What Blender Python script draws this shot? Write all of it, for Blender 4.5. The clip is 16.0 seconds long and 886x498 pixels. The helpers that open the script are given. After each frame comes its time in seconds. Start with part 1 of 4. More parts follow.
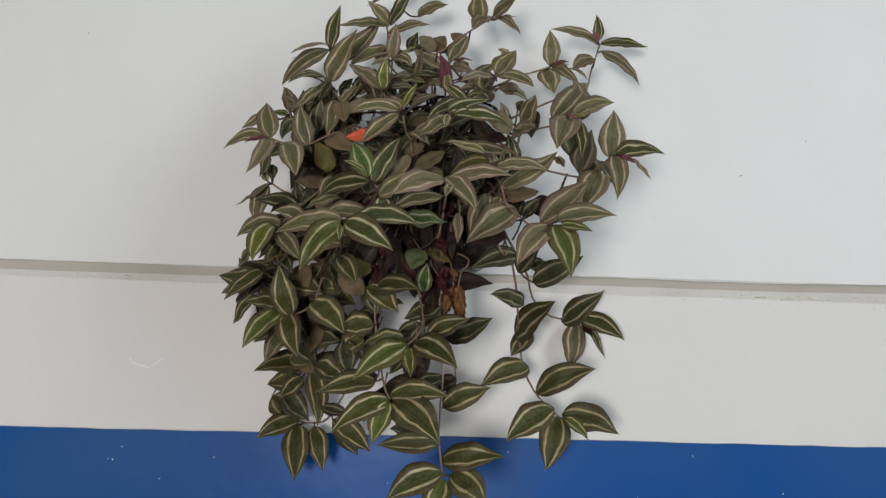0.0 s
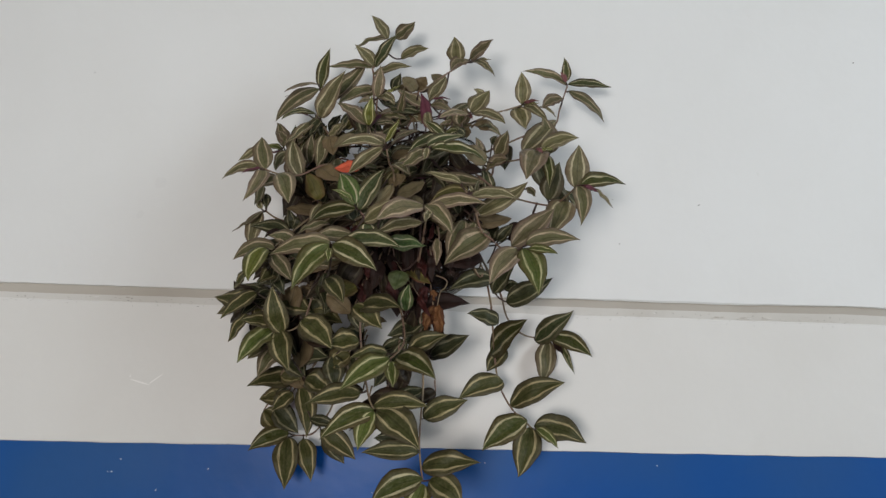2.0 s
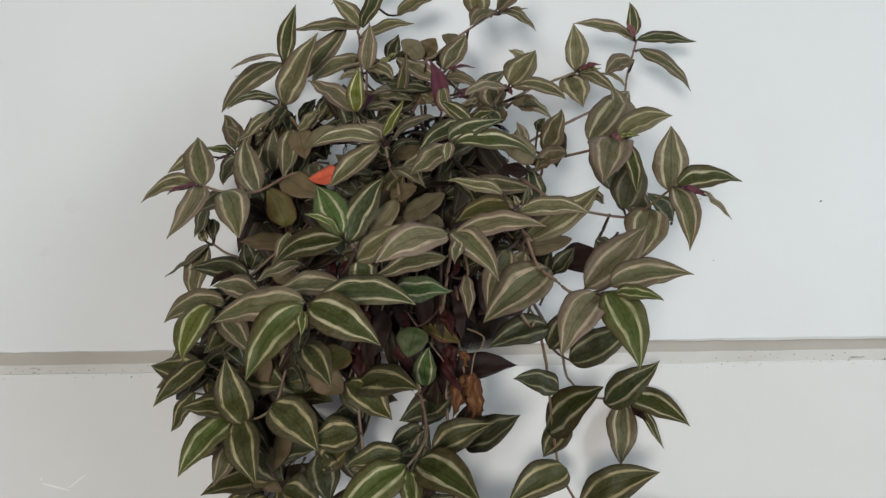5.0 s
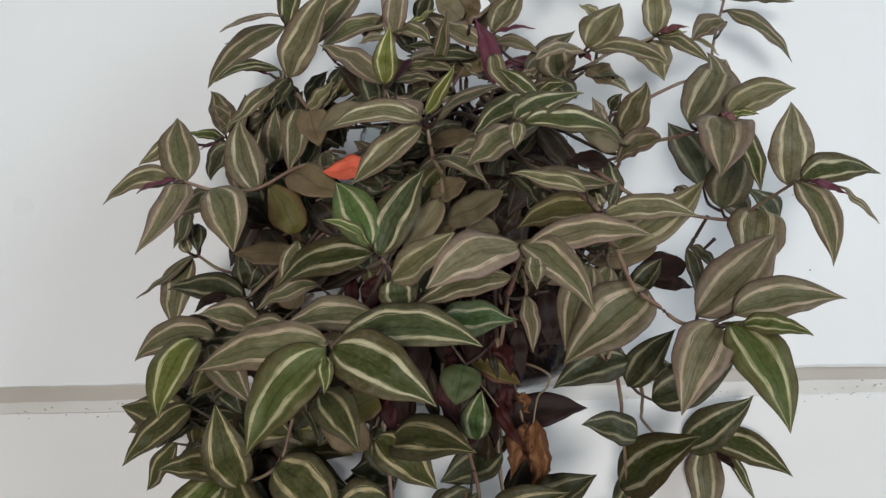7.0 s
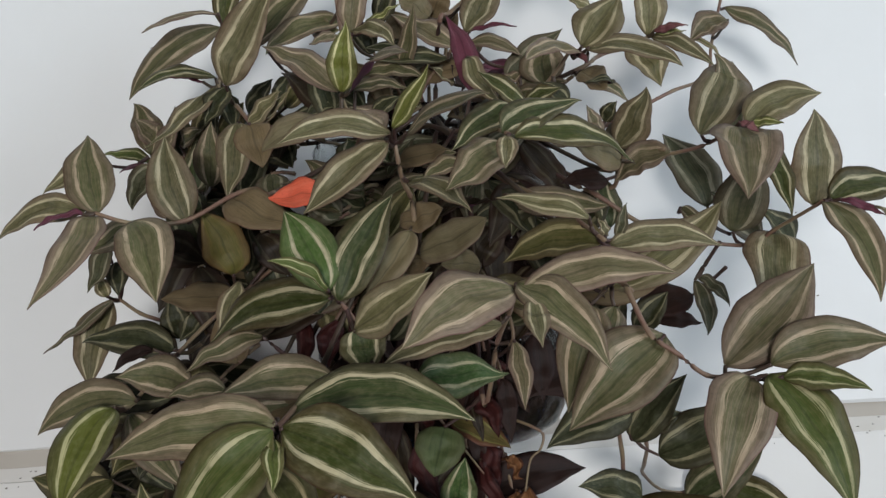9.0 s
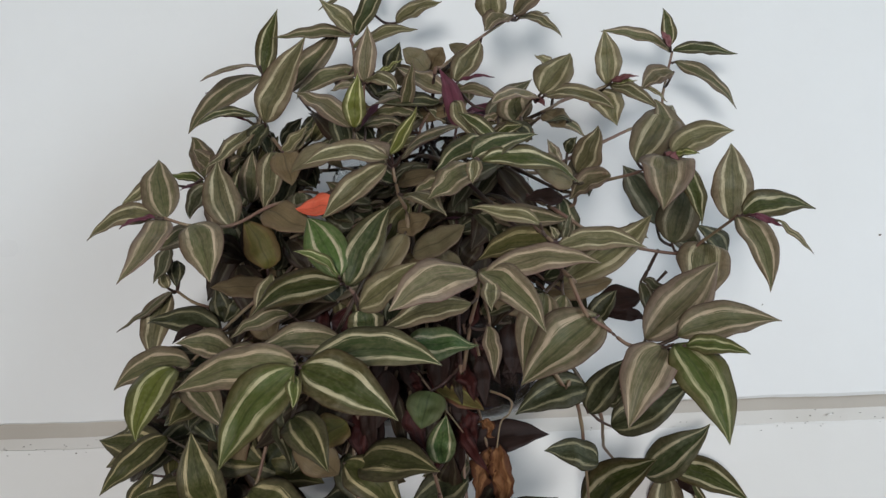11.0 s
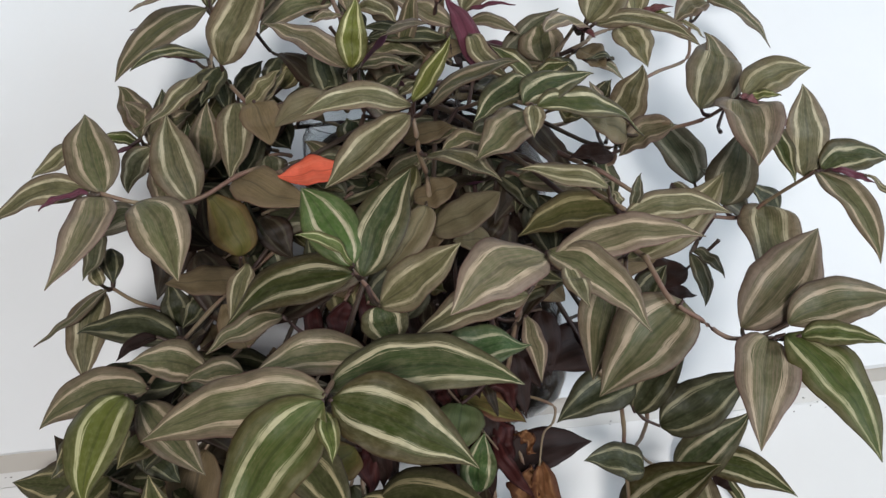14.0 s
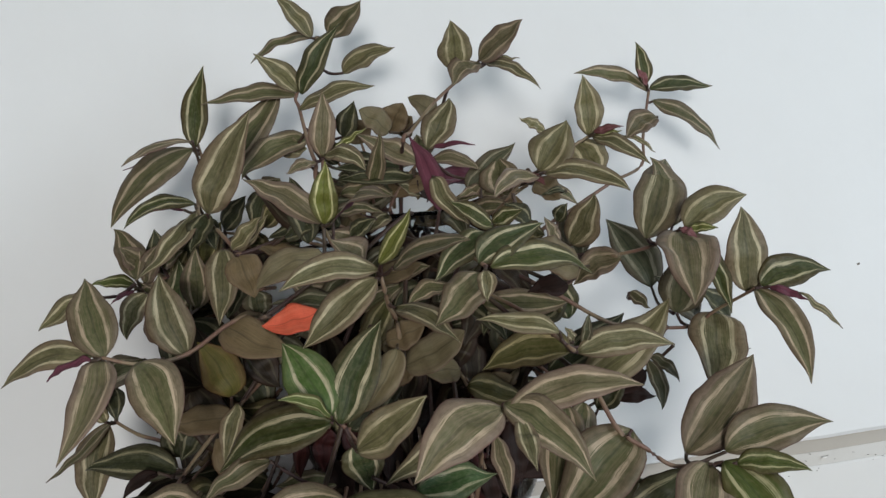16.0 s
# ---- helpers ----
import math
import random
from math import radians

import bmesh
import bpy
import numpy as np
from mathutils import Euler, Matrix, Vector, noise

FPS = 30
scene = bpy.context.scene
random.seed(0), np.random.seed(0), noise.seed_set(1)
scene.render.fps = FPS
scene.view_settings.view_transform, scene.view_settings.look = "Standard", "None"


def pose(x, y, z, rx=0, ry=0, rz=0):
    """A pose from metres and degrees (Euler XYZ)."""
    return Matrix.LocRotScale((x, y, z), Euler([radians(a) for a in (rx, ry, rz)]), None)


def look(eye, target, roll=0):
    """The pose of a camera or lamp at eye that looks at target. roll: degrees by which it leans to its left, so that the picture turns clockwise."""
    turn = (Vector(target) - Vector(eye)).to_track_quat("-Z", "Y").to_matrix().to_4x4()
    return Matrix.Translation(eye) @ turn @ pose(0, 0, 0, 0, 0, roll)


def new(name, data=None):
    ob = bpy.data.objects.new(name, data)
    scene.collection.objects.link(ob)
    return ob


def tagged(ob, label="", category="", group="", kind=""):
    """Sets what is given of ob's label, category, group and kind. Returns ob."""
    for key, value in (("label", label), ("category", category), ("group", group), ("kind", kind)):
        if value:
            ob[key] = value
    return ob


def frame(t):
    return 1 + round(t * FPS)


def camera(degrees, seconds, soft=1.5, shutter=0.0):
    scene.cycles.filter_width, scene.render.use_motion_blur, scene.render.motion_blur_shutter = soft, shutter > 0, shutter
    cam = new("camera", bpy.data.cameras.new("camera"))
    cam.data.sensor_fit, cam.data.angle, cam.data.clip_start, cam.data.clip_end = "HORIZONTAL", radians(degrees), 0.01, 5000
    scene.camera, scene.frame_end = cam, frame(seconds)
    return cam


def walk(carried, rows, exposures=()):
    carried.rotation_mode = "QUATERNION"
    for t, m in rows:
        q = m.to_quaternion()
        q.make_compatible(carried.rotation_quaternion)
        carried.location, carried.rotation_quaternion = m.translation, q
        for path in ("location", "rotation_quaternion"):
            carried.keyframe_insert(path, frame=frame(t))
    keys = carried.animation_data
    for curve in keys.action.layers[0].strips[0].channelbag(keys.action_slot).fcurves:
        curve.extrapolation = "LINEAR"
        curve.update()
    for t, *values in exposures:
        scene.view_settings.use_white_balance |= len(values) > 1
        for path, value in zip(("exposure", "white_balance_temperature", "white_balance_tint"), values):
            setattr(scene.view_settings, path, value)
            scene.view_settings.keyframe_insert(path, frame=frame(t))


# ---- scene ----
cam = camera(57.14, 16.0, soft=1.4)
PATH = [
    (0, (0.0266, -0.0370, 1.3537), (-0.0607, 1.9517, 1.5474), 1.93),
    (0.5, (0.0305, -0.0662, 1.3490), (-0.0305, 1.9211, 1.5653), 1.98),
    (1, (0.0365, -0.0948, 1.3409), (-0.0180, 1.8892, 1.5879), 1.94),
    (1.5, (0.0402, -0.1164, 1.3350), (-0.0149, 1.8649, 1.6024), 1.92),
    (2, (0.0377, -0.1071, 1.3342), (-0.0208, 1.8727, 1.6117), 1.84),
    (2.5, (0.0349, -0.0728, 1.3430), (-0.0182, 1.9075, 1.6175), 1.87),
    (3, (0.0296, -0.0257, 1.3551), (-0.0165, 1.9548, 1.6300), 1.42),
    (3.5, (0.0194, 0.0279, 1.3690), (-0.0203, 2.0112, 1.6242), 0.50),
    (4, (0.0125, 0.0862, 1.3899), (-0.0238, 2.0717, 1.6275), -0.54),
    (4.2, (0.0180, 0.1064, 1.3972), (-0.0429, 2.0905, 1.6418), -0.85),
    (6.3, (-0.0340, 0.2581, 1.4377), (-0.0479, 2.2458, 1.6589), -1.37),
    (6.5, (-0.0343, 0.2702, 1.4413), (-0.0531, 2.2580, 1.6619), -1.39),
    (7, (-0.0404, 0.3073, 1.4458), (-0.0497, 2.2952, 1.6653), -1.42),
    (7.5, (-0.0495, 0.3290, 1.4508), (-0.0535, 2.3160, 1.6792), -1.54),
    (8, (-0.0625, 0.3439, 1.4624), (-0.0361, 2.3293, 1.7024), -2.40),
    (8.5, (-0.0543, 0.3678, 1.4711), (0.0211, 2.3518, 1.7119), -2.92),
    (9, (-0.0489, 0.3800, 1.4662), (0.0573, 2.3618, 1.7137), -2.95),
    (9.2, (-0.0467, 0.3811, 1.4576), (0.0580, 2.3628, 1.7065), -2.62),
    (11.3, (-0.0291, 0.2754, 1.4249), (0.0049, 2.2424, 1.7855), -2.00),
    (11.5, (-0.0278, 0.2795, 1.4228), (0.0300, 2.2472, 1.7764), -2.02),
    (12, (-0.0207, 0.3093, 1.4251), (0.1179, 2.2737, 1.7746), -2.68),
    (12.5, (-0.0255, 0.3381, 1.4304), (0.1976, 2.2994, 1.7518), -3.95),
    (13, (-0.0432, 0.3619, 1.4424), (0.2319, 2.3225, 1.7258), -4.61),
    (13.5, (-0.0674, 0.3811, 1.4469), (0.2217, 2.3435, 1.7025), -4.92),
    (14, (-0.0904, 0.3868, 1.4555), (0.2013, 2.3496, 1.7046), -5.08),
    (14.5, (-0.1071, 0.3795, 1.4633), (0.1814, 2.3439, 1.7040), -5.24),
    (15, (-0.0961, 0.3680, 1.4895), (0.1932, 2.3330, 1.7245), -5.88),
    (15.5, (-0.0877, 0.3507, 1.5051), (0.2051, 2.3134, 1.7540), -6.84),
    (16, (-0.0744, 0.3391, 1.5135), (0.2167, 2.3007, 1.7727), -7.42),
]
EXPOSURE = [(0.0, -0.18, 6600, 12), (1.0, -0.25, 6600, 13), (3.0, -0.24, 6650, 13), (4.0, -0.10, 6600, 10), (6.5, -0.04, 6400, 12), (7.0, 0.06, 6400, 12), (9.0, 0.0, 6300, 12), (11.5, -0.05, 6350, 12), (13.0, -0.07, 6350, 11), (13.5, 0.17, 6350, 12), (14.0, 0.30, 6250, 13), (14.5, 0.33, 6180, 13), (15.0, 0.07, 6300, 11), (16.0, -0.06, 6350, 11)]
walk(cam, [(t, look(eye, target, roll)) for t, eye, target, roll in PATH], EXPOSURE)

# ---- daylight: a window behind the camera and a wide open side to the right ----
world = bpy.data.worlds.new("sky")
scene.world = world
world.use_nodes = True
wn = world.node_tree.nodes
sky = wn.new("ShaderNodeTexSky")
sky.sky_type, sky.sun_disc = "NISHITA", False
sky.sun_elevation, sky.sun_rotation = radians(40), radians(20)
sky.air_density, sky.dust_density, sky.ozone_density = 1.0, 3.0, 1.0
wn["Background"].inputs["Strength"].default_value = 0.10
world.node_tree.links.new(sky.outputs[0], wn["Background"].inputs["Color"])
WINDOW = (-0.58, -0.14, 1.02, 1.48)  # left, right, sill, head of the window behind the camera
DOORWAY = (-1.45, -0.30, 1.25, 2.95)  # near, far, sill, head of the open side to the right
SOUTH, EAST = -1.5, 2.3


def opening_light(name, wide, high, watts, color, m):
    lamp = new(name, bpy.data.lights.new(name, "AREA"))
    lamp.data.shape, lamp.data.size, lamp.data.size_y = "RECTANGLE", wide, high
    lamp.data.energy, lamp.data.color = watts, color
    lamp.matrix_world = m


opening_light("window_daylight", WINDOW[1] - WINDOW[0], WINDOW[3] - WINDOW[2], 31, (1.0, 0.985, 0.955), pose((WINDOW[0] + WINDOW[1]) / 2, SOUTH - 0.02, (WINDOW[2] + WINDOW[3]) / 2, 90, 0, 0))
opening_light("doorway_daylight", DOORWAY[1] - DOORWAY[0], DOORWAY[3] - DOORWAY[2], 61, (0.80, 0.915, 1.0), pose(EAST + 0.02, (DOORWAY[0] + DOORWAY[1]) / 2, (DOORWAY[2] + DOORWAY[3]) / 2, 90, 0, 90))


# ---- materials ----
class Nodes:
    """A principled material and short ways to add nodes to it."""

    def __init__(self, name, rough=0.5, spec=0.5):
        self.mat = bpy.data.materials.new(name)
        self.mat.use_nodes = True
        self.tree = self.mat.node_tree
        self.bsdf = self.tree.nodes["Principled BSDF"]
        self.bsdf.inputs["Roughness"].default_value = rough
        self.bsdf.inputs["Specular IOR Level"].default_value = spec

    def put(self, kind, **values):
        node = self.tree.nodes.new(kind)
        for key, value in values.items():
            setattr(node, key, value)
        return node

    def link(self, a, b):
        if hasattr(a, "is_output"):
            self.tree.links.new(a, b)
        else:
            b.default_value = a

    def math(self, op, a, b=0.0, c=0.0):
        node = self.put("ShaderNodeMath", operation=op)
        for socket, value in zip(node.inputs, (a, b, c)):
            self.link(value, socket)
        return node.outputs[0]

    def step(self, value, low, high):
        node = self.put("ShaderNodeMapRange", interpolation_type="SMOOTHSTEP")
        self.link(value, node.inputs["Value"])
        self.link(low, node.inputs["From Min"])
        self.link(high, node.inputs["From Max"])
        return node.outputs["Result"]

    def mix(self, fac, a, b, blend="MIX"):
        node = self.put("ShaderNodeMix", data_type="RGBA", blend_type=blend)
        self.link(fac, node.inputs["Factor"])
        ins = [s for s in node.inputs if s.type == "RGBA"]
        self.link((*a, 1) if isinstance(a, tuple) else a, ins[0])
        self.link((*b, 1) if isinstance(b, tuple) else b, ins[1])
        return [s for s in node.outputs if s.type == "RGBA"][0]

    def noise(self, vector, scale, detail=3.0, rough=0.55):
        node = self.put("ShaderNodeTexNoise")
        self.link(vector, node.inputs["Vector"])
        node.inputs["Scale"].default_value, node.inputs["Detail"].default_value, node.inputs["Roughness"].default_value = scale, detail, rough
        return node.outputs["Fac"]

    def vec(self, x, y, z):
        node = self.put("ShaderNodeCombineXYZ")
        for socket, value in zip(node.inputs, (x, y, z)):
            self.link(value, socket)
        return node.outputs[0]

    def place(self):
        return self.put("ShaderNodeTexCoord").outputs["Object"]

    def bump(self, height, strength, distance):
        node = self.put("ShaderNodeBump")
        node.inputs["Strength"].default_value, node.inputs["Distance"].default_value = strength, distance
        self.link(height, node.inputs["Height"])
        self.tree.links.new(node.outputs[0], self.bsdf.inputs["Normal"])

    def done(self, color):
        self.link(color if hasattr(color, "is_output") else (*color, 1), self.bsdf.inputs["Base Color"])
        return self.mat


def paint(name, color, stain, rough, amount=0.35, relief=0.3):
    """Brushed enamel on plaster: faint clouds, fine grain, a few dirty patches and an uneven gloss."""
    m = Nodes(name, rough, 0.45)
    p = m.place()
    clouds = m.noise(p, 3.2, 3)
    grain = m.noise(p, 60, 4, 0.6)
    dirt = m.step(m.noise(p, 9, 5, 0.65), 0.58, 0.8)
    c = m.mix(m.math("MULTIPLY", m.step(clouds, 0.35, 0.7), amount), color, stain)
    c = m.mix(m.math("MULTIPLY", dirt, amount * 0.7), c, stain)
    c = m.mix(m.math("MULTIPLY", grain, 0.06), c, tuple(v * 0.7 for v in color))
    m.link(m.math("ADD", m.math("MULTIPLY", clouds, 0.25), rough - 0.12), m.bsdf.inputs["Roughness"])
    m.bump(m.math("ADD", m.math("MULTIPLY", m.noise(p, 14, 3), 1.0), m.math("MULTIPLY", grain, 0.12)), relief, 0.004)
    return m.done(c)


WHITE = paint("white_wall_paint", (0.78, 0.78, 0.76), (0.72, 0.71, 0.68), 0.5, 0.4)
CREAM = paint("lower_wall_paint", (0.74, 0.725, 0.69), (0.66, 0.635, 0.59), 0.5, 0.45)
LEDGE = paint("ledge_paint", (0.68, 0.66, 0.62), (0.48, 0.44, 0.38), 0.55, 0.8)
GROOVE = paint("dusty_groove", (0.50, 0.46, 0.40), (0.36, 0.32, 0.27), 0.7, 0.8)
BLUE = paint("blue_enamel", (0.004, 0.076, 0.300), (0.022, 0.088, 0.24), 0.38, 0.8)
BLUE.node_tree.nodes["Principled BSDF"].inputs["Specular IOR Level"].default_value = 0.2
PLASTER = paint("grey_plaster", (0.34, 0.335, 0.32), (0.27, 0.265, 0.25), 0.8, 0.6)
CONCRETE = paint("grey_concrete", (0.15, 0.145, 0.14), (0.11, 0.105, 0.10), 0.8, 0.8)
EARTH = paint("pale_ground", (0.24, 0.22, 0.19), (0.15, 0.15, 0.10), 0.9, 0.9)


def leaf_top(name, middle, edge, stripe, bands=1.0, rough=0.42):
    """The upper side of a leaf: two pale ragged bands beside the midrib, fine veins lengthwise, a darker rim."""
    m = Nodes(name, rough + 0.06, 0.19)
    uv = m.put("ShaderNodeSeparateXYZ")
    m.link(m.put("ShaderNodeUVMap").outputs[0], uv.inputs[0])
    chance = m.put("ShaderNodeObjectInfo").outputs["Random"]
    u, v = uv.outputs[0], uv.outputs[1]
    a = m.math("ABSOLUTE", m.math("SUBTRACT", m.math("MULTIPLY", u, 2.0), 1.0))
    seed = m.math("MULTIPLY", chance, 57.0)
    streak = m.noise(m.vec(m.math("MULTIPLY", u, 24.0), m.math("MULTIPLY", v, 4.0), seed), 1.0, 4, 0.65)
    fine = m.noise(m.vec(m.math("MULTIPLY", u, 80.0), m.math("MULTIPLY", v, 4.0), seed), 1.0, 2)
    patch = m.noise(m.vec(m.math("MULTIPLY", u, 2.5), m.math("MULTIPLY", v, 4.5), seed), 1.0, 3)
    ragged = m.math("ADD", a, m.math("ADD", m.math("MULTIPLY_ADD", streak, 0.14, -0.07), m.math("MULTIPLY_ADD", fine, 0.36, -0.18)))
    inner = m.math("MULTIPLY_ADD", chance, 0.12, 0.34)
    band = m.math("MULTIPLY", m.step(ragged, inner, m.math("ADD", inner, 0.06)), m.math("SUBTRACT", 1.0, m.step(ragged, m.math("ADD", inner, 0.14), m.math("ADD", inner, 0.23))))
    broken = m.step(m.math("ADD", patch, m.math("MULTIPLY", m.math("ADD", fine, streak), 0.3)), 0.66, 0.86)
    band = m.math("MULTIPLY", band, m.math("MULTIPLY_ADD", broken, 0.45, 0.60))
    band = m.math("MULTIPLY", m.math("MULTIPLY", band, bands), m.step(v, 0.0, 0.10))
    c = m.mix(m.step(m.math("ADD", ragged, m.math("MULTIPLY_ADD", patch, 0.3, -0.15)), 0.48, 0.78), middle, edge)
    c = m.mix(m.math("MULTIPLY", m.step(fine, 0.35, 0.68), 0.5), c, tuple(x * 1.6 for x in edge))
    c = m.mix(m.math("MULTIPLY", m.step(patch, 0.5, 0.72), 0.3), c, tuple(x * 0.6 for x in middle))
    c = m.mix(m.math("MULTIPLY", m.math("SUBTRACT", 1.0, m.step(a, 0.02, 0.075)), 0.55), c, tuple(x * 0.45 for x in middle))
    mottle = m.noise(m.vec(m.math("MULTIPLY", u, 13.0), m.math("MULTIPLY", v, 17.0), seed), 1.0, 3, 0.6)
    c = m.mix(band, c, stripe)
    c = m.mix(m.math("MULTIPLY", m.step(mottle, 0.42, 0.70), 0.15), c, tuple(0.5 * x + 0.5 * y for x, y in zip(edge, stripe)))
    c = m.mix(m.math("MULTIPLY", m.step(mottle, 0.5, 0.28), 0.22), c, tuple(x * 0.5 for x in middle))
    c = m.mix(m.step(a, 0.93, 1.0), c, (edge[0] * 0.85, edge[1] * 0.62, edge[2] * 0.72))
    dim = m.math("MULTIPLY_ADD", chance, 0.36, 0.92)
    c = m.mix(1.0, c, m.vec(m.math("MULTIPLY", dim, 1.13), dim, m.math("MULTIPLY", dim, 0.86)), "MULTIPLY")
    m.bump(m.math("ADD", streak, m.math("MULTIPLY", fine, 0.5)), 0.35, 0.0006)
    return m.done(c)


def leaf_under(name, color):
    m = Nodes(name, 0.48, 0.4)
    p = m.place()
    c = m.mix(m.step(m.noise(p, 90, 3), 0.3, 0.7), color, tuple(x * 0.6 for x in color))
    m.bump(m.noise(p, 300, 2), 0.2, 0.0005)
    return m.done(c)


UNDER = leaf_under("purple_leaf_underside", (0.13, 0.045, 0.075))
PALE = (0.385, 0.375, 0.28)
ROSE = (0.36, 0.312, 0.248)
LIME = (0.42, 0.44, 0.27)
# each look: the upper side, and the label of a leaf that differs
GREY = (leaf_top("leaf_grey", (0.0577, 0.0714, 0.0296), (0.0939, 0.0798, 0.0571), ROSE, 0.85), "")
MAUVE = (leaf_top("leaf_mauve", (0.0704, 0.0761, 0.0367), (0.1128, 0.0906, 0.0734), ROSE, 0.75), "mauve-grey leaf with faint pale stripes")
SILVER = (leaf_top("leaf_silver", (0.0630, 0.0716, 0.0326), (0.1055, 0.0889, 0.0616), PALE, 0.9), "")
SILVERGREEN = (leaf_top("leaf_silver_green", (0.0260, 0.0470, 0.0150), (0.0499, 0.0500, 0.0264), PALE), "")
OLIVE = (leaf_top("leaf_olive", (0.0820, 0.0875, 0.0391), (0.1092, 0.0992, 0.0653), (0.36, 0.345, 0.25), 0.9), "")
OLIVEGREEN = (leaf_top("leaf_olive_green", (0.042, 0.048, 0.014), (0.055, 0.048, 0.024), (0.27, 0.25, 0.15), 0.9), "")
LOW = (leaf_top("leaf_low", (0.0317, 0.0408, 0.0106), (0.0432, 0.0413, 0.0229), (0.31, 0.285, 0.18)), "")
GREEN = (leaf_top("leaf_green", (0.0249, 0.0410, 0.0067), (0.0431, 0.0373, 0.0159), (0.34, 0.335, 0.24)), "")
BRIGHT = (leaf_top("leaf_bright", (0.0484, 0.0780, 0.0160), (0.0618, 0.0618, 0.0238), (0.36, 0.37, 0.24)), "bright green leaf with lime stripes")
VIVID = (leaf_top("leaf_vivid", (0.049, 0.098, 0.024), (0.055, 0.085, 0.029), PALE), "fresh bright green leaf with pale stripes")
VIVIDDARK = (leaf_top("leaf_deep_green", (0.028, 0.067, 0.018), (0.042, 0.060, 0.026), PALE, 0.7), "")
YELLOW = (leaf_top("leaf_young", (0.085, 0.108, 0.018), (0.066, 0.072, 0.028), LIME), "young yellow-green striped leaf")
# dark green tuned on leaves mostly in shade, so shade is in the colour
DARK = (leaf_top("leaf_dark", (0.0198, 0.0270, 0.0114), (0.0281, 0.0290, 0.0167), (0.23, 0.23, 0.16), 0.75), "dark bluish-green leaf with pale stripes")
# near-black leaf brown: the shade inside the bush is put into its colour
DEEPSHADE = (leaf_top("leaf_deep_shade", (0.0138, 0.0110, 0.0059), (0.0207, 0.0129, 0.0085), (0.07, 0.065, 0.045), 0.6), "")
PLAIN = (leaf_top("leaf_plain", (0.1035, 0.0970, 0.0569), (0.1110, 0.0970, 0.0653), (0.13, 0.115, 0.07), 0.25, 0.5), "plain olive leaf without stripes")
PLAINGREEN = (leaf_top("leaf_plain_green", (0.052, 0.081, 0.034), (0.058, 0.074, 0.036), (0.10, 0.12, 0.06), 0.2, 0.45), "plain green leaf without stripes")
BROWN = (leaf_top("leaf_brown", (0.0940, 0.0770, 0.0440), (0.1000, 0.0800, 0.0500), (0.13, 0.10, 0.06), 0.2, 0.5), "faded brown leaf without stripes")
MUSTARD = (leaf_top("leaf_mustard", (0.062, 0.068, 0.018), (0.074, 0.054, 0.022), (0.14, 0.12, 0.04), 0.25, 0.45), "yellowing leaf with faint stripes")
PURPLE = (leaf_top("leaf_purple", (0.088, 0.028, 0.048), (0.070, 0.024, 0.038), (0.15, 0.05, 0.08), 0.3, 0.4), "leaf showing its purple underside")
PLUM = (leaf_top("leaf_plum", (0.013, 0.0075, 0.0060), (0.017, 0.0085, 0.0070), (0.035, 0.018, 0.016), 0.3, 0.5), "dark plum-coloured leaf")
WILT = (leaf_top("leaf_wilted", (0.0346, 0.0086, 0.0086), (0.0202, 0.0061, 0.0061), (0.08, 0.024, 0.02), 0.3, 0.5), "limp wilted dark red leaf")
ORANGE = (leaf_top("leaf_orange", (0.42, 0.085, 0.050), (0.34, 0.070, 0.040), (0.46, 0.14, 0.09), 0.3, 0.5), "withered orange-red leaf")
DRY = (leaf_top("leaf_dry", (0.125, 0.062, 0.027), (0.055, 0.023, 0.012), (0.21, 0.12, 0.06), 0.7, 0.7), "dried curled brown leaf")
TURNING = (leaf_top("leaf_turning", (0.0600, 0.0684, 0.0208), (0.0788, 0.0360, 0.0240), (0.20, 0.21, 0.08), 0.6), "small green leaf turning yellow and red")
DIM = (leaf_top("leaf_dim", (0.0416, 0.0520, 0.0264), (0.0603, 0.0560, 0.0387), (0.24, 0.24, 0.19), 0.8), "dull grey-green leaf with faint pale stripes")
BUD = (leaf_top("leaf_bud", (0.125, 0.050, 0.060), (0.090, 0.040, 0.045), (0.19, 0.12, 0.11), 0.4), "small folded pinkish-purple young leaf")


def stem_look(name, skin, patch):
    m = Nodes(name, 0.5, 0.35)
    p = m.place()
    c = m.mix(m.step(m.noise(p, 45, 3), 0.38, 0.62), skin, patch)
    c = m.mix(m.math("MULTIPLY", m.noise(p, 300, 2), 0.4), c, tuple(1.7 * v for v in skin))
    m.bump(m.noise(p, 400, 2), 0.3, 0.0005)
    return m.done(c)


def clear_plastic():
    m = Nodes("clear_plastic", 0.03, 0.5)
    m.bsdf.inputs["Transmission Weight"].default_value = 1.0
    m.bsdf.inputs["IOR"].default_value = 1.25
    p = m.place()
    m.bump(m.noise(p, 38, 1), 0.30, 0.004)
    return m.done((0.86, 0.89, 0.90))


def soil_look():
    m = Nodes("wet_soil", 0.7, 0.15)
    p = m.place()
    c = m.mix(m.step(m.noise(p, 70, 4), 0.35, 0.7), (0.020, 0.014, 0.011), (0.062, 0.040, 0.030))
    m.bump(m.noise(p, 160, 4), 0.8, 0.004)
    return m.done(c)


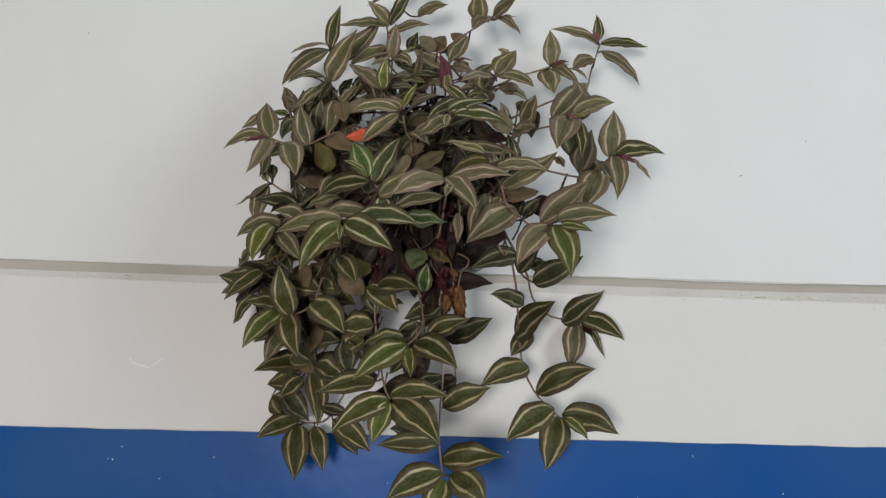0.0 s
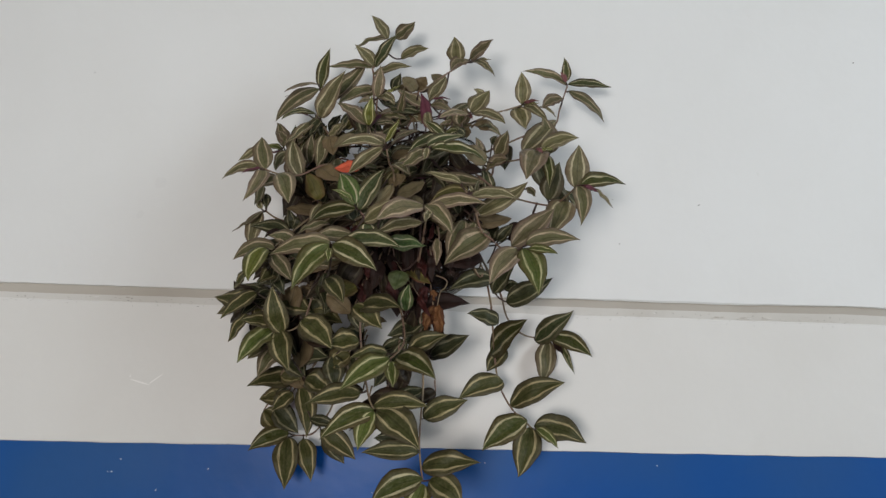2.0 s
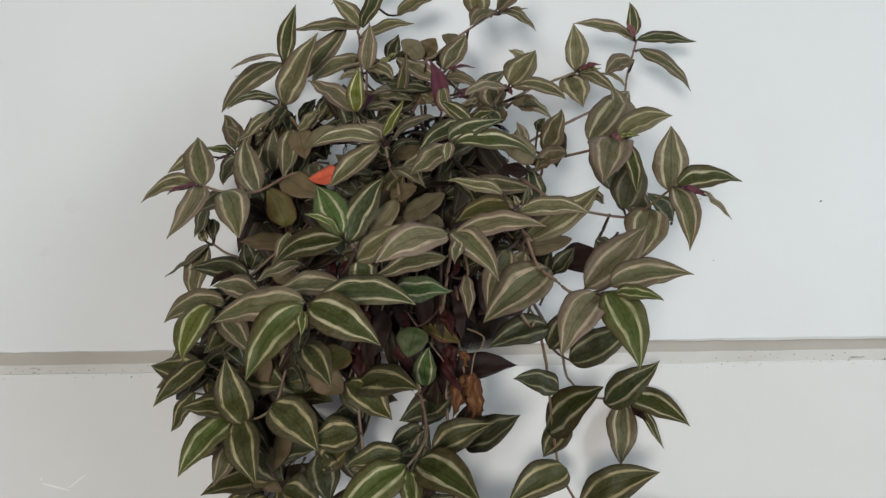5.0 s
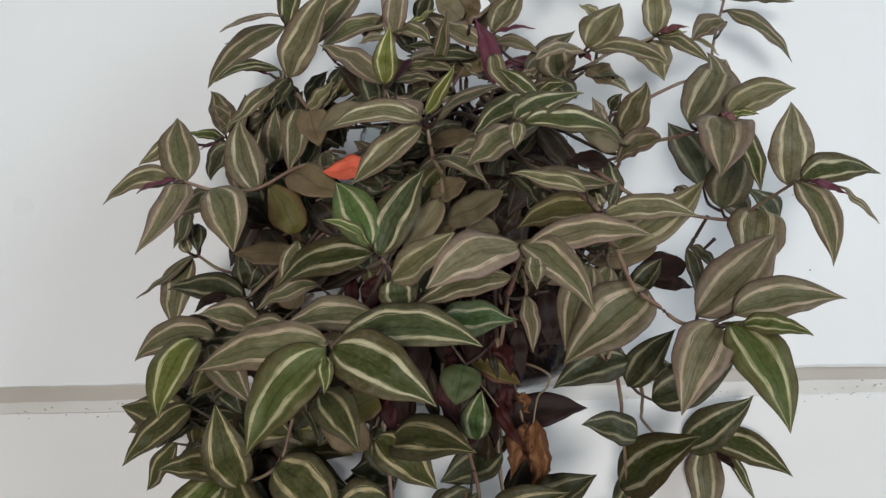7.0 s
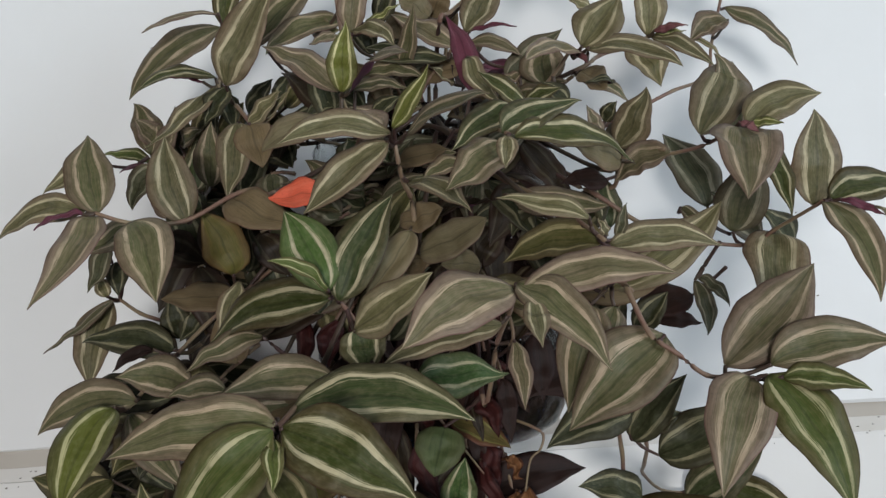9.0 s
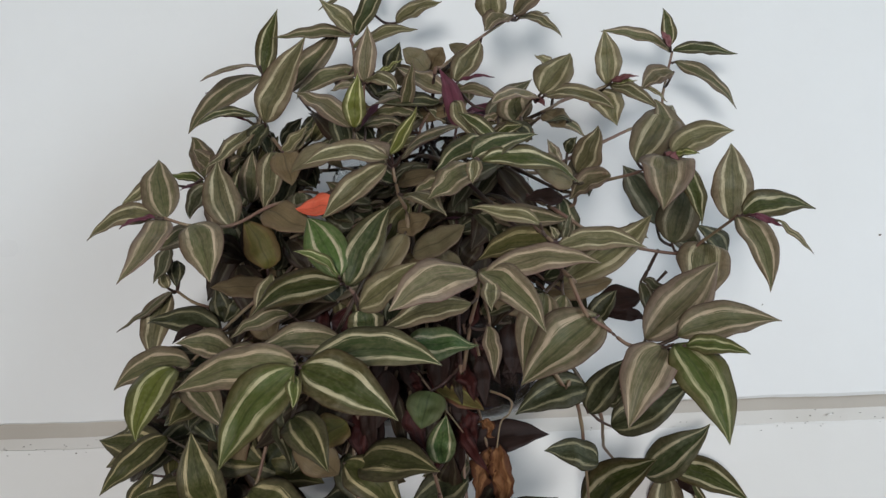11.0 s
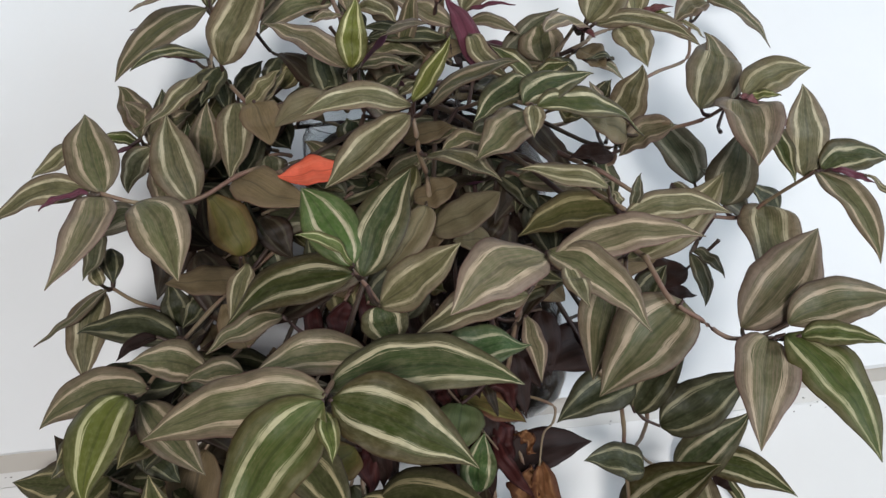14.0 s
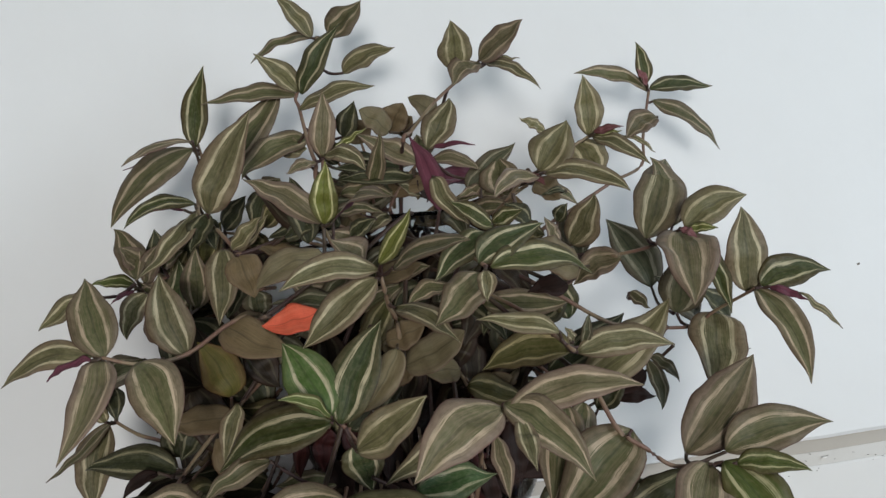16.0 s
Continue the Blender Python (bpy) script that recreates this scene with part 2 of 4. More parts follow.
STEM = stem_look("plant_stem", (0.15, 0.085, 0.060), (0.20, 0.160, 0.090))
# darker copy of STEM with the inner bush's shade in its colour
SHADE_STEM = stem_look("shade_plant_stem", (0.050, 0.026, 0.022), (0.055, 0.042, 0.024))
CLEAR, SOIL = clear_plastic(), soil_look()
SCRATCH = paint("bare_plaster", (0.88, 0.86, 0.83), (0.8, 0.78, 0.75), 0.8, 0.2)
SMUDGE = paint("wall_smudge", (0.757, 0.755, 0.735), (0.735, 0.73, 0.71), 0.55, 0.5)
SPECK = paint("dirt_speck", (0.20, 0.18, 0.15), (0.12, 0.11, 0.09), 0.8, 0.4)


# ---- building helpers ----
def mesh(name, verts, faces, mats, slots=None, smooth=True):
    me = bpy.data.meshes.new(name)
    me.from_pydata([tuple(v) for v in verts], [], faces)
    for mat in mats:
        me.materials.append(mat)
    if slots:
        me.polygons.foreach_set("material_index", slots)
    me.polygons.foreach_set("use_smooth", [smooth] * len(me.polygons))
    me.update()
    return me


def part(name, me, parent, label=""):
    ob = new(name, me)
    ob.parent = parent
    return tagged(ob, label)


def box(low, high, bevel=0.0):
    bm = bmesh.new()
    size = [b - a for a, b in zip(low, high)]
    bmesh.ops.create_cube(bm, size=1.0)
    for v in bm.verts:
        v.co = Vector([a + (c + 0.5) * s for a, c, s in zip(low, v.co, size)])
    if bevel:
        bmesh.ops.bevel(bm, geom=bm.edges[:], offset=bevel, segments=2, affect="EDGES")
    return bm


def slab(name, low, high, mat, label, bevel=0.0):
    bm = box(low, high, bevel)
    me = bpy.data.meshes.new(name)
    bm.to_mesh(me)
    bm.free()
    me.materials.append(mat)
    return tagged(new(name, me), label, "wall" if "wall" in name else name.split("_")[0], kind="structure")


# ---- the wall: white upper face, dusty groove and ledge, pale lower face, blue band below ----
WALL, LEFT, RIGHT = 0.914, -1.9, EAST
TOP, GROOVE_TOP, GROOVE_LOW, LEDGE_LOW, BLUE_TOP = 3.1, 1.4185, 1.4080, 1.3990, 1.2300


def run_along(name, profile, mat, label, wander=0.0, slope=0.0, lean_at=0.0):
    """A strip along the wall with the given cross-section (y, z), its lines wandering a little as hand-finished plaster does."""
    count = 521
    verts, faces = [], []
    n = len(profile)
    sloping = [k for k, p in enumerate(profile) if p[2] == 1 and abs(p[1] - lean_at) < 0.006]
    for i in range(count):
        x = LEFT + (RIGHT - LEFT) * i / (count - 1)
        for k, (y, z, loose) in enumerate(profile):
            w = loose * wander * (noise.noise((x * 4.0, z * 9.0, k * 3.1)) + 0.5 * noise.noise((x * 17.0, z * 9.0, 7.7)) + 0.25 * noise.noise((x * 60.0, z * 9.0, 2.2)))
            verts.append((x, y, z + w + (slope * max(-0.7, min(0.7, x)) if k in sloping else 0.0)))
    for i in range(count - 1):
        for k in range(n):
            a, b = i * n + k, i * n + (k + 1) % n
            faces.append((a, b, b + n, a + n))
    faces.append(tuple(range(n - 1, -1, -1)))
    faces.append(tuple((count - 1) * n + k for k in range(n)))
    return tagged(new(name, mesh(name, verts, faces, [mat], smooth=False)), label, "wall", kind="structure")


BACK = WALL + 0.16
run_along("wall_north_upper", [(WALL, TOP, 0), (BACK, TOP, 0), (BACK, GROOVE_TOP, 0), (WALL + 0.0015, GROOVE_TOP - 0.0005, 1), (WALL, GROOVE_TOP + 0.001, 1)], WHITE, "smooth white painted upper wall above a groove", 0.0022)
run_along("trim_groove", [(WALL + 0.0045, GROOVE_TOP + 0.006, 0), (BACK, GROOVE_TOP + 0.006, 0), (BACK, GROOVE_LOW - 0.006, 0), (WALL + 0.0035, GROOVE_LOW - 0.006, 0)], GROOVE, "dusty beige groove between the wall panels")
run_along("trim_ledge", [(WALL + 0.0030, GROOVE_LOW, 1), (BACK, GROOVE_LOW, 0), (BACK, LEDGE_LOW - 0.006, 0), (WALL + 0.0009, LEDGE_LOW - 0.006, 0)], LEDGE, "narrow sloping cream ledge with dirt specks", 0.0016, 0.004, GROOVE_LOW)
run_along("wall_north_lower", [(WALL, LEDGE_LOW - 0.0008, 1), (WALL + 0.0008, LEDGE_LOW, 1), (BACK, LEDGE_LOW - 0.007, 0), (BACK, BLUE_TOP + 0.014, 0), (WALL + 0.0014, BLUE_TOP + 0.014, 0), (WALL + 0.001, BLUE_TOP - 0.0006, 1), (WALL, BLUE_TOP + 0.0006, 1)], CREAM, "off-white painted lower wall between groove and blue band", 0.0016, 0.0152, BLUE_TOP)
run_along("wall_north_band", [(WALL + 0.0022, BLUE_TOP + 0.012, 0), (BACK, BLUE_TOP + 0.012, 0), (BACK, 0.0, 0), (WALL + 0.0022, 0.0, 0)], BLUE, "glossy blue painted band along the lower wall")
# unseen walls, ceiling and floor, added and kept grey to shape the light
slab("wall_west", (LEFT - 0.2, SOUTH - 0.2, 0.0), (LEFT, BACK, TOP), PLASTER, "plain grey plastered side wall")
slab("wall_east_near", (RIGHT, SOUTH - 0.2, 0.0), (RIGHT + 0.2, DOORWAY[0], TOP), PLASTER, "plain grey plastered wall beside the open end")
slab("wall_east_far", (RIGHT, DOORWAY[1], 0.0), (RIGHT + 0.2, BACK, TOP), PLASTER, "plain grey plastered wall beside the open end")
slab("wall_east_sill", (RIGHT, DOORWAY[0], 0.0), (RIGHT + 0.2, DOORWAY[1], DOORWAY[2]), PLASTER, "plain grey plastered parapet below the open side")
slab("wall_east_head", (RIGHT, DOORWAY[0], DOORWAY[3]), (RIGHT + 0.2, DOORWAY[1], TOP), PLASTER, "plain grey plastered wall above the open end")
slab("wall_south_sill", (LEFT, SOUTH - 0.2, 0.0), (RIGHT, SOUTH, WINDOW[2]), PLASTER, "plain grey plastered wall below the window")
slab("wall_south_head", (LEFT, SOUTH - 0.2, WINDOW[3]), (RIGHT, SOUTH, TOP), PLASTER, "plain grey plastered wall above the window")
slab("wall_south_west", (LEFT, SOUTH - 0.2, WINDOW[2]), (WINDOW[0], SOUTH, WINDOW[3]), PLASTER, "plain grey plastered wall beside the window")
slab("wall_south_east", (WINDOW[1], SOUTH - 0.2, WINDOW[2]), (RIGHT, SOUTH, WINDOW[3]), PLASTER, "plain grey plastered wall beside the window")
slab("ceiling", (LEFT - 0.2, SOUTH - 0.2, TOP), (RIGHT + 0.2, BACK, TOP + 0.15), PLASTER, "plain grey ceiling")
slab("floor", (LEFT - 0.2, SOUTH - 0.2, -0.12), (RIGHT + 0.2, BACK, 0.0), CONCRETE, "grey concrete floor along the wall")
g = mesh("ground", [(-400, -400, -0.125), (400, -400, -0.125), (400, 400, -0.125), (-400, 400, -0.125)], [(0, 1, 2, 3)], [EARTH], smooth=False)
tagged(new("ground", g), "pale bare earth reaching the horizon", "ground", kind="structure")


def scuff(name, x, z, length, width, angle, mat, label, depth=0.0006, heap=None):
    """A thin fleck on the wall's face, pointed at both ends."""
    c, s = math.cos(radians(angle)), math.sin(radians(angle))
    y = WALL - depth
    ring = []
    for i in range(10):
        w = 2 * math.pi * i / 10
        r = 1 + 0.25 * noise.noise((x * 90 + i, z * 90, 0.3))
        a, b = math.cos(w) * length / 2 * r, math.sin(w) * width / 2 * r
        ring.append((x + a * c - b * s, z + a * s + b * c))
    verts = [(px, y, pz) for px, pz in ring] + [(px, y + 0.0016, pz) for px, pz in ring]
    faces = [tuple(range(9, -1, -1))] + [(i, (i + 1) % 10, 10 + (i + 1) % 10, 10 + i) for i in range(10)]
    if heap is not None:
        start = len(heap[0])
        heap[0].extend(verts)
        heap[1].extend(tuple(start + i for i in f) for f in faces)
        return None
    return tagged(new(name, mesh(name, verts, faces, [mat], smooth=False)), label, "wall mark", group=name + " marks", kind="structure")


# ---- the planter: a wide cut bottle of clear plastic full of wet soil, held against the wall ----
POT = (-0.027, 0.853)


def turned(name, outline, mat, turns=48):
    """A vessel turned round an upright axis and squeezed to an oval, wider along the wall."""
    verts, faces = [], []
    n = len(outline)
    for i in range(turns):
        w = 2 * math.pi * i / turns
        verts += [(1.30 * r * math.cos(w), r * math.sin(w), z) for r, z in outline]
    for i in range(turns):
        for k in range(n - 1):
            a, b = i * n + k, ((i + 1) % turns) * n + k
            faces.append((a, b, b + 1, a + 1))
    return mesh(name, verts, faces, [mat])


planter = tagged(new("bottle_planter"), "wide clear plastic bottle full of dark soil against the wall", "planter")
planter.location = (POT[0], POT[1], 1.410)
shell = [(0.001, 0.006), (0.030, 0.002), (0.041, 0.006), (0.0495, 0.014), (0.0535, 0.024)]
shell += [(0.0545 - 0.0026 * (k % 4 == 3), 0.029 + 0.0066 * k) for k in range(24)]
fill = [(0.001, 0.0064)] + [(r - 0.0004, z + 0.0003) for r, z in shell[1:] if z < 0.166] + [(0.045, 0.172), (0.02, 0.178), (0.001, 0.175)]
shell += [(0.0556, 0.186), (0.0545, 0.1875)]
shell += [(r - 0.0008, z) for r, z in reversed(shell[4:-2])] + [(0.0487, 0.0148), (0.0403, 0.0070), (0.030, 0.0034), (0.001, 0.0074)]
part("bottle", turned("bottle", shell, CLEAR), planter, "clear plastic bottle with its top cut off")
part("soil", turned("soil", fill, SOIL), planter, "dark wet potting soil with roots")

# ---- the plant: trailing shoots, each stem carrying its leaves ----
plant = tagged(new("trailing_plant"), "bushy trailing plant with silver-striped green and purple leaves", "plant")
plant.location = (POT[0], POT[1], 1.580)
plant_inverse = Matrix.Translation((-POT[0], -POT[1], -1.580))
MOUTH = Vector((POT[0], POT[1] - 0.012, 1.578))
chance = random.Random(7)


def leaf(base, tip, width, look_of, spin=0.0, arch=0.08, bend=0.0):
    return Vector(base) / 1000, Vector(tip) / 1000, width / 1000, look_of, spin, arch, bend


def leaf_mesh(base, tip, width, look_of, spin, arch, bend):
    """A pointed oval blade with thickness: channelled midrib, arched length, wavy rim, its own underside."""
    along = tip - base
    length = along.length
    axis = along / length
    hint = Vector((0, -0.88, 0.47))
    up = (hint - axis * hint.dot(axis)).normalized()
    up.rotate(Matrix.Rotation(radians(spin), 3, axis))
    side = up.cross(axis)
    fold, phase, wave = chance.uniform(0.10, 0.34), chance.uniform(0, 6.3), chance.uniform(0.01, 0.05)
    droop, twist = chance.uniform(-0.02, 0.05), chance.uniform(-0.25, 0.25)
    dry = look_of is DRY
    crumple, ripple = (0.0045, 0.95) if dry else (0.0030, 0.42) if look_of is WILT else (0.0015, 0.16)
    peak, taper = chance.uniform(0.60, 0.74), chance.uniform(1.00, 1.20)
    if look_of in (PLAIN, BROWN, PLAINGREEN):
        peak, taper = peak - 0.14, taper - 0.34
    often, across = (8.0, 2.6) if dry else (3.5, 1.6)
    rows, cols = 19, 9
    most = peak / (peak + taper)
    norm = most ** peak * (1 - most) ** taper

    def centre(s):
        hump = 4 * s * (1 - s)
        return base + along * s + up * length * (arch * hump - droop * hump * s) + side * length * bend * hump

    top, low, uvs = [], [], []
    for i in range(rows):
        s = i / (rows - 1)
        t = (centre(min(1, s + 0.01)) - centre(max(0, s - 0.01))).normalized()
        n0 = (up - t * up.dot(t)).normalized()
        n0.rotate(Matrix.Rotation(twist * (s - 0.4), 3, t))
        s0 = n0.cross(t)
        half = max(width * 0.55 * s ** peak * (1 - s) ** taper * (1 - 0.22 * s ** 6) / norm, 0.0009 * (1 - s) + 0.00012)
        c = centre(s)
        c = c + n0 * crumple * noise.noise((s * 5, phase * 9, 1.0)) + s0 * crumple * 0.7 * noise.noise((s * 4, phase * 9, 5.0))
        for k in range(cols):
            a = 2 * k / (cols - 1) - 1
            lift = fold * abs(a) - 0.55 * fold * a * a + wave * abs(a) ** 2 * math.sin(9 * s + phase + 2.2 * (a > 0))
            lift += ripple * noise.noise((s * often + phase * 7, a * across, 2.0))
            rim = 1 + 0.07 * noise.noise((s * 6, phase * 5 + (a > 0), 3.0))
            p = c + s0 * half * a * rim + n0 * half * lift * 1.6
            top.append(p)
            low.append(p - n0 * (0.0004 * (1 - 0.8 * abs(a)) + 0.0001))
            uvs.append(((a + 1) / 2, s))
    count = rows * cols
    verts = top + low
    faces, slots = [], []
    for i in range(rows - 1):
        for k in range(cols - 1):
            a = i * cols + k
            faces.append((a, a + 1, a + cols + 1, a + cols))
            faces.append((count + a, count + a + cols, count + a + cols + 1, count + a + 1))
            slots += [0, 1]
    rim_loop = list(range(cols)) + [i * cols + cols - 1 for i in range(1, rows)] + [(rows - 1) * cols + k for k in range(cols - 2, -1, -1)] + [i * cols for i in range(rows - 2, 0, -1)]
    for a, b in zip(rim_loop, rim_loop[1:] + rim_loop[:1]):
        faces.append((b, a, count + a, count + b))
        slots.append(0)
    me = mesh("leaf", verts, faces, [look_of[0], UNDER], slots)
    layer = me.uv_layers.new(name="UVMap")
    index = np.empty(len(me.loops), dtype=np.int32)
    me.loops.foreach_get("vertex_index", index)
    flat = np.array(uvs + uvs, dtype=np.float32)[index]
    layer.data.foreach_set("uv", flat.ravel())
    return me


def tube(points, thick, thin, verts, faces, sides=7):
    """Adds a tapered round stem through the points, a little swollen at each joint."""
    pts = [Vector(p) for p in points]
    fine = []
    for i in range(len(pts) - 1):
        p0, p1, p2, p3 = pts[max(0, i - 1)], pts[i], pts[i + 1], pts[min(len(pts) - 1, i + 2)]
        for j in range(6):
            t = j / 6
            fine.append((0.5 * (2 * p1 + (p2 - p0) * t + (2 * p0 - 5 * p1 + 4 * p2 - p3) * t * t + (3 * p1 - p0 - 3 * p2 + p3) * t ** 3), t))
    fine.append((pts[-1], 1.0))
    start = len(verts)
    for i, (p, t) in enumerate(fine):
        ahead = fine[min(len(fine) - 1, i + 1)][0] - fine[max(0, i - 1)][0]
        if ahead.length < 1e-7:
            ahead = Vector((0, 0, 1))
        ahead.normalize()
        a = ahead.orthogonal().normalized()
        b = ahead.cross(a)
        r = thick + (thin - thick) * i / (len(fine) - 1)
        r *= 1.0 + 0.14 * max(0.0, 1 - min(t, 1 - t) * 7)
        verts.extend(p + (a * math.cos(2 * math.pi * k / sides) + b * math.sin(2 * math.pi * k / sides)) * r for k in range(sides))
    for i in range(len(fine) - 1):
        for k in range(sides):
            q, w = start + i * sides + k, start + i * sides + (k + 1) % sides
            faces.append((q, w, w + sides, q + sides))
    faces.append(tuple(start + k for k in range(sides - 1, -1, -1)))
    faces.append(tuple(start + (len(fine) - 1) * sides + k for k in range(sides)))


shaded = []


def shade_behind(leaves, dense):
    """Remembers added leaves that hang close behind a dense shoot, many with shade in their colour."""
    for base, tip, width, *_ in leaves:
        looks = [DIM, DARK, OLIVEGREEN, GREY, DEEPSHADE, DIM, BROWN, SILVERGREEN] if base.z > 1.54 else [DARK, DEEPSHADE, OLIVEGREEN, GREY, DEEPSHADE, DARK, BROWN, DEEPSHADE]
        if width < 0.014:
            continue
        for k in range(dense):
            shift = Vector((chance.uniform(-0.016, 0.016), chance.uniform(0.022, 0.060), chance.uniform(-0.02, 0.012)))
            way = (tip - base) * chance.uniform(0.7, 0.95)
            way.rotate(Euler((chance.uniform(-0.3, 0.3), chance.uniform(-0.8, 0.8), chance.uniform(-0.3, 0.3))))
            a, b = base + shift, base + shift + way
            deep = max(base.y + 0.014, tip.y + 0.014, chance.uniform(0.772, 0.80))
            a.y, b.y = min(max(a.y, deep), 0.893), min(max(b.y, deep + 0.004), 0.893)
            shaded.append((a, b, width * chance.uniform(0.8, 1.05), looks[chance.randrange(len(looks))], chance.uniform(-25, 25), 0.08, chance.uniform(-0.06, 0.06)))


shoots = []


def shoot(way, *leaves, dense=1):
    """A stem from the soil through the given places (millimetres), with the leaves that it carries."""
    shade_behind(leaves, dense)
    shoots.append(([Vector(p) / 1000 for p in way], leaves))


def grow(way, leaves, lines):
    """Builds one shoot: its stem from the soil, a short stalk to each leaf that sits off the stem, and the leaves."""
    root = MOUTH + Vector((chance.uniform(-0.02, 0.02), chance.uniform(-0.02, 0.015), 0))
    lift = root + Vector((0, -0.012, 0.022)) + (way[0] - root) * 0.25
    if way[0].z > root.z + 0.01:
        lift = root + (way[0] - root) * 0.4 + Vector((0, 0, 0.008))
    verts, faces = [], []
    tube([root, lift, *way], 0.0014, 0.0009, verts, faces)
    inner_faces = 2 * 6 * 7
    stem = part("stem", mesh("stem", verts, faces, [STEM, SHADE_STEM], [int(i < inner_faces) for i in range(len(faces))]), plant)
    stem.matrix_parent_inverse = plant_inverse
    own = spread(way)
    for one in leaves:
        base, tip = one[:2]
        near = min(own, key=lambda p: (p - base).length)
        if (near - base).length > 0.025:
            near = min(lines, key=lambda p: (p - base).length)
        gap = (near - base).length
        if gap > 0.035:
            near = base + (base - tip).normalized() * 0.010 + (near - base) * (0.018 / gap)
        if 0.004 < gap:
            mid = near.lerp(base, 0.5) + Vector((0, 0.25, -0.08)) * (near - base).length
            verts, faces = [], []
            tube([near, mid, base], 0.0011, 0.0008, verts, faces, 6)
            part("leaf_stalk", mesh("leaf_stalk", verts, faces, [SHADE_STEM]), stem)
        part("leaf", leaf_mesh(*one), stem, one[3][1])


def spread(way):
    return [way[i].lerp(way[i + 1], j / 8) for i in range(len(way) - 1) for j in range(9)]


shoot([(-86, 737, 1459), (-87, 706, 1453), (-91, 686, 1447), (-95, 672, 1442)],
      leaf((-93, 659, 1445), (-156, 680, 1434), 20, GREY, -12, 0.036, -0.05),
      leaf((-92, 688, 1445), (-26, 660, 1442), 26, SILVERGREEN, -8, 0.06, 0.09),
      leaf((-91, 660, 1443), (-46, 648, 1418), 25, GREEN, 5, 0.072, 0.03),
      leaf((-94, 658, 1443), (-128, 658, 1398), 26, BRIGHT, 0, 0.072, -0.06),
      leaf((-94, 660, 1439), (-92, 644, 1425), 7, BRIGHT, 0, 0.048, 0),
      leaf((-76, 701, 1456), (-118, 690, 1453), 18, GREY, 0, 0.048, -0.1),
      dense=3)

shoot([(-97, 814, 1532), (-145, 782, 1484), (-172, 752, 1448)],
      leaf((-168, 751, 1451), (-216, 763, 1438), 18, GREY, -15, 0.072, -0.12),
      leaf((-175, 743, 1449), (-184, 712, 1410), 23, YELLOW, 0, 0.072, -0.08),
      leaf((-172, 753, 1445), (-144, 738, 1414), 18, GREY, 0, 0.048, 0),
      leaf((-143, 748, 1455), (-173, 739, 1462), 19, GREY, 0, 0.06, -0.08),
      leaf((-127, 741, 1454), (-150, 736, 1452), 13, GREY, 0, 0.06, -0.1),
      leaf((-161, 785, 1473), (-208, 793, 1479), 18, DARK, 0, 0.06, -0.06),
      leaf((-169, 779, 1474), (-185, 770, 1464), 7, PLUM, 0, 0.06, -0.1),
      dense=3)

shoot([(-150, 795, 1476), (-168, 800, 1487), (-183, 805, 1493), (-195, 810, 1501)],
      leaf((-200, 812, 1501), (-208, 805, 1456), 19, SILVER, 0, 0.048, -0.05),
      leaf((-197, 810, 1502), (-230, 801, 1475), 9, GREY, 30, 0.03, 0.08),
      leaf((-197, 795, 1527), (-202, 785, 1503), 11, DIM, 0, 0.06, 0.05),
      leaf((-198, 800, 1502), (-202, 795, 1514), 7, OLIVE, 0, 0.06, 0),
      leaf((-194, 804, 1520), (-192, 798, 1502), 11, DARK, 0, 0.06, 0),
      leaf((-160, 804, 1536), (-171, 796, 1492), 20, DEEPSHADE, 0, 0.06, 0.05),
      dense=0)

shoot([(-107, 765, 1545), (-116, 760, 1546), (-126, 755, 1542), (-145, 747, 1530), (-164, 736, 1528), (-180, 735, 1533)],
      leaf((-179, 735, 1533), (-190, 753, 1573), 20, GREY, 0, 0.06, 0.02),
      leaf((-184, 735, 1534), (-232, 755, 1525), 13, SILVER, -15, 0.072, -0.12),
      leaf((-184, 731, 1532), (-201, 723, 1525), 6, PURPLE, 20, 0.06, -0.12),
      leaf((-180, 735, 1532), (-189, 693, 1489), 17, MAUVE, 0, 0.06, 0.06),
      leaf((-165, 734, 1529), (-145, 705, 1491), 22, GREY, 0, 0.072, 0.05),
      leaf((-145, 753, 1530), (-156, 755, 1572), 20, SILVER, 0, 0.06, 0.06),
      leaf((-195, 786, 1567), (-223, 783, 1553), 14, OLIVE, 0, 0.048, -0.05),
      leaf((-168, 765, 1531), (-199, 755, 1517), 15, GREY, 0, 0.06, 0.03),
      dense=3)

